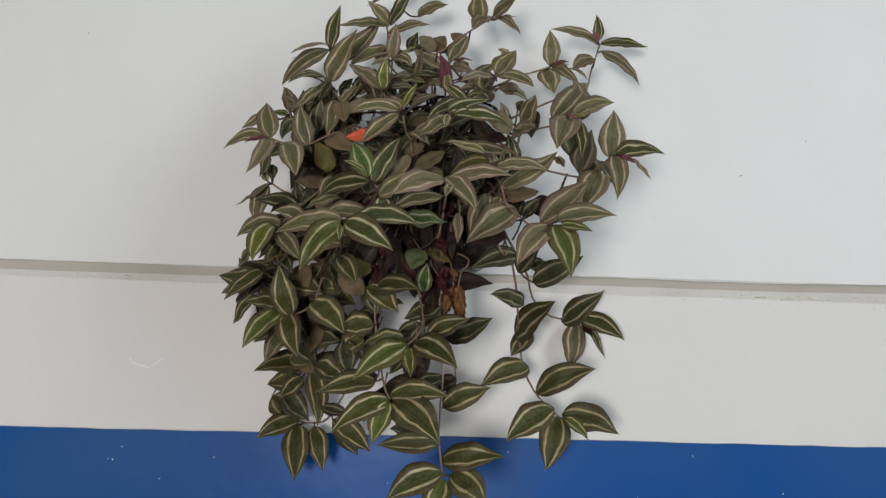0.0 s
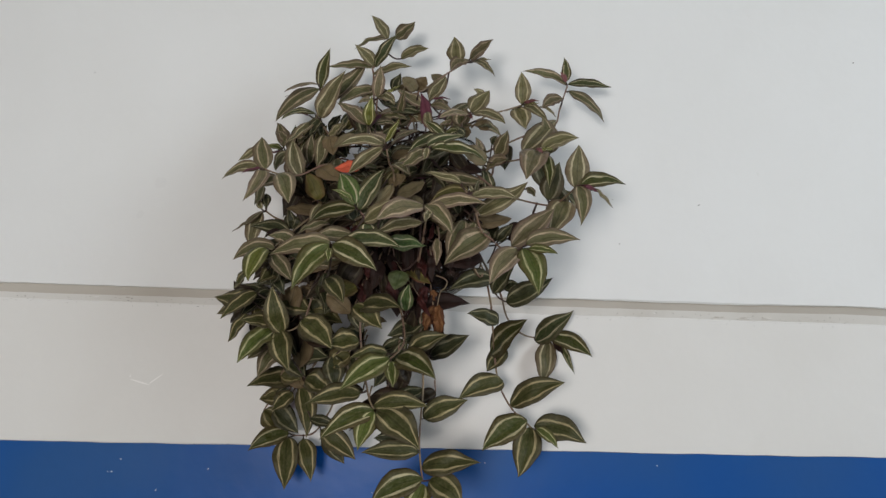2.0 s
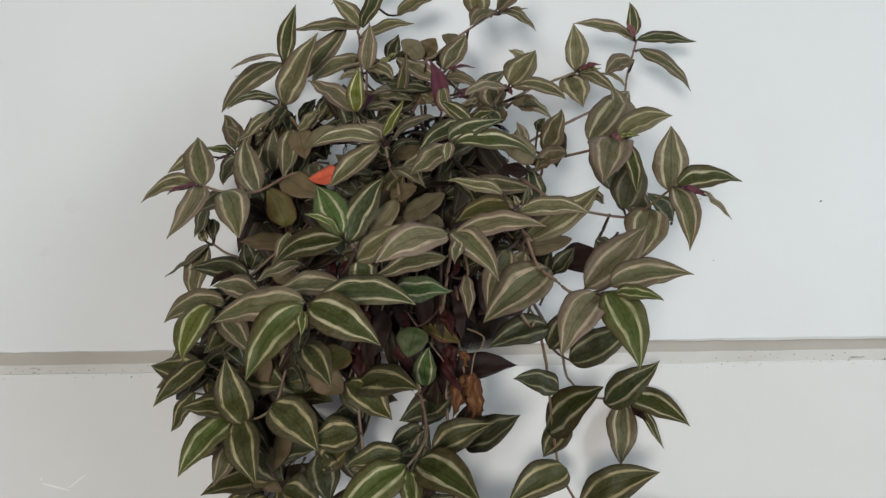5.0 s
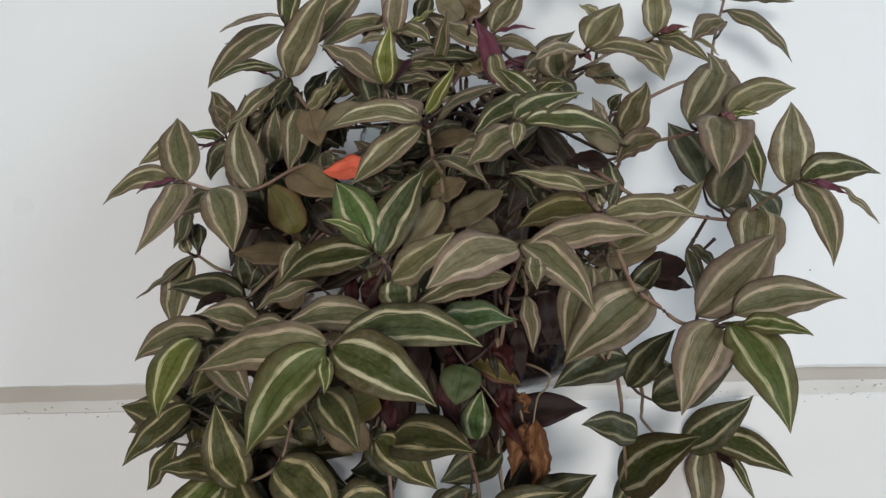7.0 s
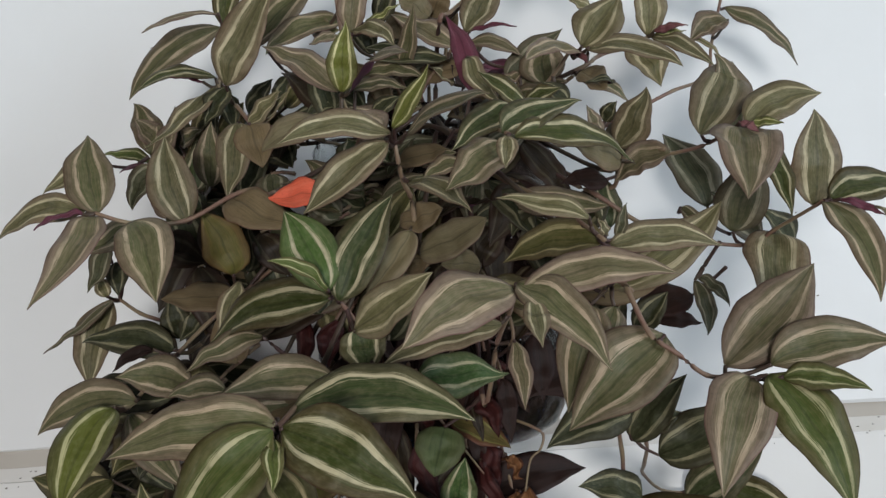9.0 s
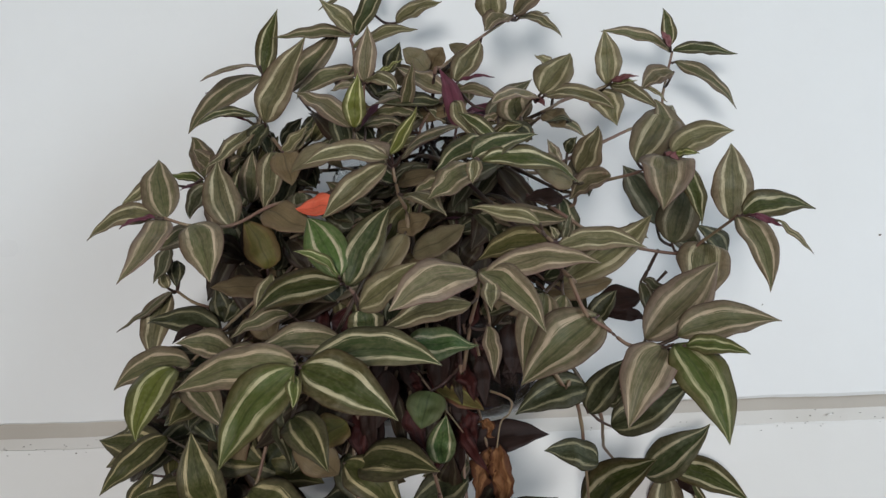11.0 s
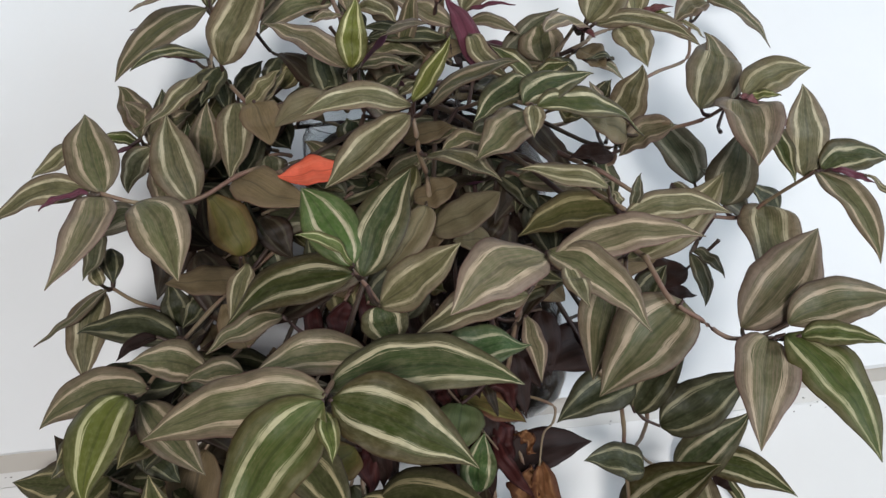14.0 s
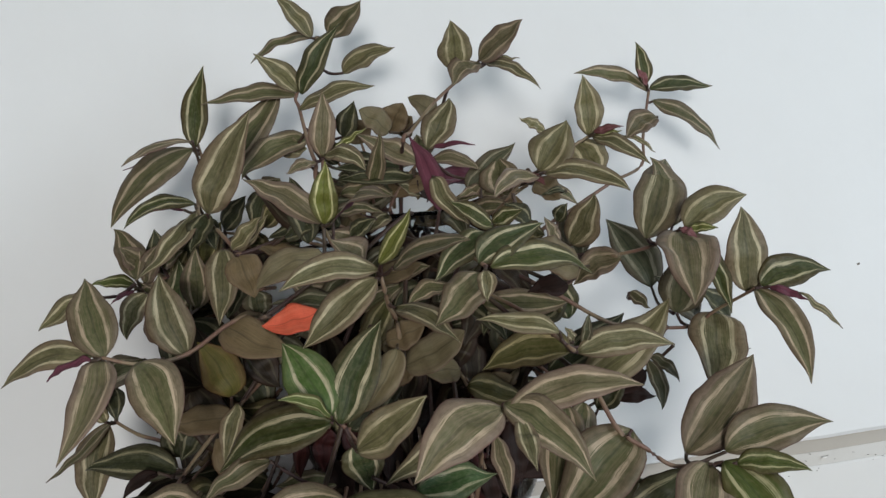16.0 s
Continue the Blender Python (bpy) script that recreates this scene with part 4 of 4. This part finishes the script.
shoot([(64, 808, 1436), (78, 820, 1413), (84, 847, 1397), (92, 879, 1386), (112, 902, 1371), (145, 909, 1368)],
      leaf((125, 904, 1365), (168, 876, 1402), 27, SILVERGREEN, 0, 0.06, -0.04),
      leaf((144, 907, 1371), (191, 875, 1347), 25, GREEN, 0, 0.06, 0.06),
      leaf((140, 907, 1366), (135, 895, 1313), 24, SILVER, 0, 0.06, 0),
      leaf((155, 904, 1363), (173, 897, 1326), 8, GREEN, 0, 0.048, 0),
      leaf((147, 903, 1365), (159, 896, 1350), 8, PLUM, 0, 0.048, 0),
      dense=0)

shoot([(47, 802, 1440), (58, 808, 1436), (66, 825, 1408), (69, 837, 1390), (75, 855, 1334), (81, 859, 1309), (90, 847, 1291), (98, 846, 1281), (108, 844, 1273), (117, 842, 1264)],
      leaf((76, 829, 1381), (40, 820, 1391), 21, DARK, 0, 0.06, -0.06),
      leaf((70, 855, 1346), (107, 798, 1385), 32, GREEN, 0, 0.06, 0.03),
      leaf((87, 861, 1355), (65, 856, 1326), 21, LOW, 0, 0.048, 0),
      leaf((93, 849, 1287), (153, 828, 1317), 28, LOW, 0, 0.06, 0.06),
      leaf((84, 857, 1316), (32, 821, 1294), 28, LOW, 0, 0.06, -0.04),
      leaf((-5, 808, 1273), (44, 820, 1294), 26, LOW, 0, 0.06, 0.03),
      leaf((112, 844, 1273), (61, 824, 1238), 31, GREEN, 0, 0.06, -0.06),
      leaf((115, 842, 1265), (101, 818, 1212), 30, LOW, 0, 0.072, 0.03),
      leaf((120, 842, 1266), (178, 830, 1250), 30, LOW, 0, 0.072, 0.08),
      leaf((122, 834, 1264), (145, 817, 1245), 13, BRIGHT, 0, 0.06, 0.06),
      dense=0)

shoot([(-20, 802, 1421), (-13, 804, 1403), (-12, 808, 1368), (-6, 796, 1314), (-7, 790, 1275), (-7, 784, 1243), (-2, 772, 1211)],
      leaf((-4, 782, 1223), (58, 763, 1233), 27, LOW, 0, 0.06, 0.03),
      leaf((-2, 772, 1213), (-54, 750, 1189), 29, GREEN, 0, 0.072, -0.08),
      leaf((5, 772, 1212), (42, 750, 1189), 30, LOW, 0, 0.072, 0.06),
      leaf((-1, 771, 1208), (-12, 753, 1166), 25, BRIGHT, 0, 0.072, -0.03),
      dense=0)

shoot([(-40, 792, 1419), (-33, 789, 1390), (-26, 767, 1360), (-30, 750, 1346), (-38, 738, 1337)],
      leaf((-39, 737, 1338), (-85, 707, 1304), 27, BRIGHT, 0, 0.072, -0.02),
      leaf((-32, 742, 1339), (11, 696, 1318), 28, GREEN, 0, 0.072, 0.04),
      leaf((-21, 756, 1345), (21, 747, 1364), 22, LOW, 0, 0.06, 0.04),
      leaf((1, 810, 1342), (43, 790, 1366), 25, DARK, 0, 0.06, -0.03),
      leaf((-37, 734, 1334), (-32, 717, 1308), 15, BRIGHT, 0, 0.048, 0),
      leaf((-43, 756, 1342), (-81, 743, 1335), 19, LOW, 0, 0.06, -0.06),
      leaf((-30, 790, 1358), (-56, 784, 1343), 15, DARK, 0, 0.048, 0),
      dense=1)

shoot([(-77, 791, 1418), (-77, 786, 1377), (-74, 783, 1347), (-67, 769, 1318), (-60, 755, 1295), (-54, 748, 1285)],
      leaf((-54, 747, 1284), (-104, 720, 1254), 25, GREEN, 0, 0.072, -0.06),
      leaf((-54, 746, 1282), (-65, 721, 1245), 21, BRIGHT, 0, 0.072, -0.04),
      leaf((-51, 747, 1283), (-3, 716, 1248), 34, LOW, 0, 0.072, 0.06),
      leaf((-55, 752, 1287), (3, 744, 1289), 23, LOW, 0, 0.06, 0.06),
      leaf((-7, 774, 1240), (-66, 759, 1239), 22, LOW, 0, 0.06, -0.02),
      leaf((-6, 797, 1305), (-45, 790, 1289), 17, DARK, 0, 0.048, 0),
      leaf((-70, 763, 1300), (-126, 750, 1288), 24, LOW, 0, 0.06, -0.03),
      leaf((-137, 804, 1312), (-105, 795, 1298), 26, LOW, 0, 0.06, 0.03),
      leaf((-109, 810, 1338), (-102, 800, 1301), 24, DARK, 0, 0.048, 0),
      leaf((-117, 801, 1257), (-77, 795, 1227), 24, LOW, 0, 0.06, 0.03),
      leaf((-130, 806, 1269), (-98, 801, 1262), 13, DARK, 0, 0.048, 0),
      dense=1)

shoot([(-140, 821, 1413), (-151, 854, 1378), (-137, 878, 1340), (-155, 890, 1313), (-164, 884, 1304)],
      leaf((-165, 884, 1307), (-215, 851, 1300), 27, LOW, 0, 0.072, -0.06),
      leaf((-166, 876, 1294), (-188, 867, 1272), 22, LOW, 0, 0.048, 0),
      leaf((-155, 870, 1302), (-143, 855, 1243), 23, LOW, 0, 0.06, 0.08),
      leaf((-189, 893, 1272), (-158, 888, 1245), 26, DARK, 0, 0.048, 0),
      leaf((-153, 880, 1313), (-124, 864, 1299), 24, LOW, 0, 0.048, 0),
      dense=1)

shoot([(-111, 870, 1327), (-115, 875, 1288), (-125, 882, 1266), (-142, 891, 1245), (-164, 893, 1242)],
      leaf((-170, 888, 1245), (-214, 873, 1224), 24, GREEN, 0, 0.072, -0.06),
      leaf((-172, 887, 1240), (-166, 858, 1183), 29, LOW, 0, 0.072, 0.02),
      leaf((-152, 885, 1239), (-137, 868, 1192), 23, LOW, 0, 0.06, 0.02),
      dense=0)

shoot([(-127, 800, 1418), (-135, 801, 1400), (-143, 802, 1375), (-161, 807, 1364), (-177, 806, 1366)],
      leaf((-176, 806, 1365), (-206, 771, 1327), 25, BRIGHT, 0, 0.072, -0.05),
      leaf((-171, 803, 1365), (-151, 778, 1320), 26, LOW, 0, 0.06, -0.03),
      leaf((-165, 800, 1362), (-175, 779, 1412), 25, LOW, 0, 0.06, 0.05),
      leaf((-178, 804, 1372), (-212, 790, 1374), 19, LOW, 0, 0.06, -0.05),
      leaf((-141, 784, 1377), (-102, 759, 1345), 30, LOW, 0, 0.06, 0.04),
      leaf((-77, 780, 1356), (-111, 769, 1350), 28, LOW, 0, 0.06, -0),
      leaf((-109, 741, 1419), (-86, 718, 1391), 21, LOW, 0, 0.06, 0.03),
      leaf((-83, 765, 1392), (-49, 745, 1367), 24, LOW, 0, 0.06, 0.04),
      leaf((-74, 763, 1391), (-28, 722, 1389), 27, LOW, 0, 0.06, 0.04),
      leaf((-10, 808, 1377), (-48, 799, 1362), 22, DARK, 0, 0.06, -0),
      leaf((-214, 850, 1399), (-268, 876, 1405), 25, LOW, 0, 0.048, 0),
      leaf((-203, 822, 1408), (-236, 800, 1375), 20, LOW, 0, 0.06, -0.03),
      leaf((-217, 840, 1383), (-243, 858, 1351), 16, LOW, 0, 0.06, 0.03),
      leaf((-157, 840, 1340), (-118, 834, 1337), 28, DARK, 0, 0.048, 0),
      leaf((-82, 773, 1415), (-103, 763, 1400), 20, MUSTARD, 0, 0.048, 0),
      leaf((-173, 821, 1400), (-138, 817, 1389), 30, LOW, 0, 0.048, 0),
      leaf((-165, 843, 1332), (-143, 834, 1313), 25, DARK, 0, 0.048, 0),
      leaf((-150, 831, 1402), (-125, 829, 1380), 31, DARK, 0, 0.048, 0),
      leaf((-210, 800, 1429), (-228, 816, 1411), 13, LOW, 0, 0.048, 0),
      dense=3)

shoot([(-26, 828, 1526), (-18, 805, 1471), (-13, 781, 1432)],
      leaf((-44, 719, 1454), (-4, 733, 1455), 19, VIVIDDARK, 0, 0.06, 0.02),
      leaf((-32, 764, 1431), (-38, 757, 1410), 21, PLAINGREEN, 0, 0.048, 0),
      leaf((-29, 784, 1432), (0, 773, 1419), 14, TURNING, 0, 0.06, 0.06),
      leaf((-26, 774, 1389), (-23, 762, 1417), 16, VIVIDDARK, 0, 0.048, 0.05),
      leaf((-9, 800, 1396), (43, 812, 1402), 20, PLUM, 0, 0.06, 0.03),
      leaf((-3, 790, 1444), (-7, 782, 1422), 11, WILT, 0, 0.048, 0),
      leaf((-68, 738, 1477), (-64, 729, 1456), 19, SILVERGREEN, 0, 0.048, 0),
      leaf((-109, 733, 1476), (-140, 725, 1463), 11, GREY, 0, 0.048, -0.04),
      leaf((-125, 765, 1503), (-133, 757, 1474), 10, SILVER, 0, 0.048, 0),
      leaf((-128, 776, 1496), (-162, 768, 1497), 16, BROWN, 0, 0.048, 0),
      leaf((-160, 797, 1479), (-164, 788, 1500), 14, DARK, 0, 0.048, 0),
      leaf((-148, 796, 1494), (-159, 790, 1477), 14, DARK, 0, 0.048, 0),
      leaf((-39, 786, 1426), (-36, 780, 1439), 15, PLUM, 0, 0.048, 0),
      leaf((-23, 798, 1412), (-35, 792, 1394), 20, WILT, 0, 0.048, 0),
      dense=2)

shoot([(-18, 834, 1508), (-5, 818, 1438), (3, 797, 1391)],
      leaf((8, 786, 1398), (7, 782, 1356), 13, DRY, 20, 0.03, 0.04),
      leaf((5, 790, 1396), (-6, 785, 1364), 13, DRY, -30, 0.05, -0.10),
      leaf((-14, 788, 1412), (1, 776, 1382), 8, WILT, 35, 0.03, -0.06),
      leaf((4, 771, 1469), (6, 760, 1437), 10, MAUVE, 0, 0.03, 0.02),
      leaf((-16, 778, 1447), (-6, 771, 1424), 10, WILT, 20, 0.12, 0.1),
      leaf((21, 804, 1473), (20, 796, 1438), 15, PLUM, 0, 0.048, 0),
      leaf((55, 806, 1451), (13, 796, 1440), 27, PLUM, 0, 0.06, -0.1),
      leaf((-2, 790, 1413), (5, 784, 1402), 7, DRY, 0, 0.048, 0),
      leaf((-42, 775, 1443), (-38, 764, 1424), 6, WILT, 15, 0.05, 0.03),
      dense=0)

# limp and withered leaves round the foot of the bottle
for k in range(5):
    node = Vector((-0.056 + 0.015 * k, 0.789 + 0.005 * (k % 2), 1.486 - 0.020 * (k % 3)))
    limp = []
    for j in range(3):
        base = node + Vector((chance.uniform(-0.012, 0.012), chance.uniform(-0.006, 0.006), chance.uniform(-0.014, 0.014)))
        tip = base + Vector((chance.uniform(-0.014, 0.014), chance.uniform(-0.008, 0.004), chance.uniform(-0.042, -0.020)))
        limp.append(leaf(base * 1000, tip * 1000, chance.uniform(5, 10), (WILT, PLUM, PLUM, DEEPSHADE)[(j + k) % 4], chance.uniform(-40, 40)))
    shoot([(node + Vector((0, 0.004, 0.02))) * 1000, node * 1000], *limp, dense=0)

# dark limp leaves clinging to the bottle's lower front, near-black ones holding painted shade
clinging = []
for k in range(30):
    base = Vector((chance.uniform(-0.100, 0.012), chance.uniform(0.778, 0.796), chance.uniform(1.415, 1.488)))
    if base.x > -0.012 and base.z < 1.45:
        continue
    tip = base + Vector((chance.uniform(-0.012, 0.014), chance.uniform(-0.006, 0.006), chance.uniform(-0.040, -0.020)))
    clinging.append((base, tip, chance.uniform(0.008, 0.016), (PLUM, DEEPSHADE, WILT, PLUM)[k % 4], chance.uniform(-35, 35), 0.06, chance.uniform(-0.1, 0.1)))

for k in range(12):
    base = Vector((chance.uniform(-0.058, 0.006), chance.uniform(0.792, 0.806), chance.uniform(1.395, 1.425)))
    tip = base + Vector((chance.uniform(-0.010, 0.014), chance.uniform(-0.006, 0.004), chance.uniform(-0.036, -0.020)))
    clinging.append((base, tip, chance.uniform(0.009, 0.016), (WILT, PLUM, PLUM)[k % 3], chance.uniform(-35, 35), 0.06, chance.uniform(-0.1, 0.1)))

# faded leaves lying over the mouth of the bottle
for k in range(14):
    base = Vector((chance.uniform(-0.085, 0.030), chance.uniform(0.785, 0.815), chance.uniform(1.588, 1.612)))
    way = Vector((chance.uniform(-1.0, 1.0), chance.uniform(-0.5, 0.1), chance.uniform(-0.3, 0.5))).normalized() * chance.uniform(0.026, 0.040)
    clinging.append((base, base + way, chance.uniform(0.010, 0.016), (GREY, BROWN, DIM, MAUVE, PLAIN, DIM)[k % 6], chance.uniform(-35, 35), 0.08, chance.uniform(-0.1, 0.1)))

# added leaves fill the bush's heart round the bottle, most with painted-in shade
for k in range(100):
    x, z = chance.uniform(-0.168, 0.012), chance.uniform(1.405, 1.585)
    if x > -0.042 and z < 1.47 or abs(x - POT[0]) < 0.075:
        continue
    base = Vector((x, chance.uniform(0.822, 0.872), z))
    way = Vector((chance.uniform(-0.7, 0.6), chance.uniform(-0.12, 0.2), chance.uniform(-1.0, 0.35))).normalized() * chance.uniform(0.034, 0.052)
    shaded.append((base, base + way, chance.uniform(0.018, 0.026), (DEEPSHADE, DARK, DEEPSHADE, BROWN, DEEPSHADE, OLIVEGREEN)[k % 6], chance.uniform(-30, 30), 0.06, 0.0))

# near-black leaves added before the bottle so that this gap reads as shade
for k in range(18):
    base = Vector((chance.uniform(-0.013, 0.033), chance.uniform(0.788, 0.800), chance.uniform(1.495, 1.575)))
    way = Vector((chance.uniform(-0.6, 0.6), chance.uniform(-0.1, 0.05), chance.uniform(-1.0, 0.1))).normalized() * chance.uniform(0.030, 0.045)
    shaded.append((base, base + way, chance.uniform(0.015, 0.022), (DEEPSHADE, DARK, DEEPSHADE, PLUM)[k % 4], chance.uniform(-30, 30), 0.06, 0.0))


stems = [p for way, _ in shoots for p in spread(way)]
for way, leaves in shoots:
    grow(way, leaves, stems)


# thin withered stalks left hanging in front of the bottle
for way in ([(-44, 782, 1458), (-40, 780, 1444), (-32, 779, 1432), (-21, 781, 1417), (-13, 785, 1406)],
            [(5, 790, 1430), (12, 784, 1427), (17, 783, 1423), (15, 783, 1416), (10, 784, 1411), (7, 786, 1396)]):
    verts, faces = [], []
    tube([Vector(p) / 1000 for p in way], 0.0008, 0.0005, verts, faces, 6)
    part("withered_stalk", mesh("withered_stalk", verts, faces, [STEM]), plant, "thin brown withered stalk").matrix_parent_inverse = plant_inverse


def clear_of_bottle(base, tip):
    """No added inner striped leaf hides the lower front of the bottle or hangs out past the side of the bush."""
    mid = (base + tip) / 2
    return not (-0.085 < mid.x < 0.038 and 1.385 < mid.z < 1.476) and not (mid.x < -0.165 and mid.z > 1.46)


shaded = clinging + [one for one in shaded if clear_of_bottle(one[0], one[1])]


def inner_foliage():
    """The added leaves deep in the bush, many with shade in their colour, and their short stalks, in one mesh."""
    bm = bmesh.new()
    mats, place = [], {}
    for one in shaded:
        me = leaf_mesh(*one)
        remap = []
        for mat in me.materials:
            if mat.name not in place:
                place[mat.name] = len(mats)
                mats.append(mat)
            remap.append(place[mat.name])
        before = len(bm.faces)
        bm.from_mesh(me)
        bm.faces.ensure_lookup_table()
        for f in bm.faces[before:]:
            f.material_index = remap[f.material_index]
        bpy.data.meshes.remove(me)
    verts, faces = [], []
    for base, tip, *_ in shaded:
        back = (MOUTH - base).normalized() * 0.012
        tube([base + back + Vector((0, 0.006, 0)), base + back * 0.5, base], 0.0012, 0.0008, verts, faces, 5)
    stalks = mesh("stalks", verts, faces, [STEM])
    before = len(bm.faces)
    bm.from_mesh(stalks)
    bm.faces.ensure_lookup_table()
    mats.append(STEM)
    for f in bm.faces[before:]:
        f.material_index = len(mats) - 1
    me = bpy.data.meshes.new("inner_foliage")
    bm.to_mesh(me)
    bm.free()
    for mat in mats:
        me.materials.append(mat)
    ob = part("inner_foliage", me, plant, "crowded inner leaves deep in the bush, many coloured dark for shade")
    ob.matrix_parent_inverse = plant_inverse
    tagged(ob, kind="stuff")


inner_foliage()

# ---- small marks on the wall ----
scuff("paint_scratch", -0.3660, 1.2985, 0.025, 0.0016, -14, SCRATCH, "short white scratch in the wall paint")
scuff("paint_scratch", -0.3465, 1.3030, 0.021, 0.0013, 37, SCRATCH, "short white scratch in the wall paint")
scuff("paint_scratch", -0.3790, 1.3055, 0.003, 0.0012, 80, SCRATCH, "short white scratch in the wall paint")
dust = ([], [])
for k in range(150):
    x = chance.choice((chance.uniform(-0.55, -0.2), chance.uniform(0.08, 0.52)))
    scuff("dirt", x, LEDGE_LOW + chance.gauss(0.0, 0.0034), chance.uniform(0.0003, 0.0010), chance.uniform(0.0003, 0.0006), chance.uniform(-40, 40), SPECK, "", heap=dust)
tagged(new("ledge_dirt", mesh("ledge_dirt", *dust, [SPECK], smooth=False)), "tiny dark dirt specks scattered along the wall ledge", "dirt", kind="stuff")
for x, z, size in ((0.330, 1.5425, 0.0026), (0.221, 1.547, 0.0013), (0.405, 1.585, 0.0012), (0.230, 1.490, 0.0014), (0.530, 1.735, 0.0022), (0.11, 1.30, 0.0012), (-0.30, 1.395, 0.0016), (0.62, 1.63, 0.0014), (-0.46, 1.70, 0.0013)):
    scuff("dirt_speck", x, z, size * 0.9, size * 0.6, 30, SPECK, "tiny dark dirt speck on the wall paint")
scuff("wall_smudge", -0.360, 1.5535, 0.017, 0.015, 15, SMUDGE, "faint round grey smudge on the white wall", 0.0002)
scuff("wall_smudge", -0.384, 1.511, 0.012, 0.009, 60, SMUDGE, "faint round grey smudge on the white wall", 0.0002)
for k in range(10):
    x = chance.choice((chance.uniform(-0.5, -0.2), chance.uniform(0.2, 0.5)))
    scuff("paint_chip", x, GROOVE_LOW + chance.uniform(-0.0075, -0.003), chance.uniform(0.003, 0.009), chance.uniform(0.0006, 0.0013), chance.uniform(-8, 8), chance.choice((CREAM, LEDGE, GROOVE)), "small chip in the paint of the wall ledge", 0.0004)
flecks = ([], [])
for k in range(18):
    scuff("fleck", chance.uniform(-0.45, 0.5), chance.uniform(1.13, 1.222), chance.uniform(0.0008, 0.0030), chance.uniform(0.0006, 0.0012), chance.uniform(-90, 90), SCRATCH, "", -0.0017, flecks)
tagged(new("paint_flecks", mesh("paint_flecks", *flecks, [SCRATCH], smooth=False)), "tiny pale flecks on the glossy blue paint", "paint fleck", kind="stuff")
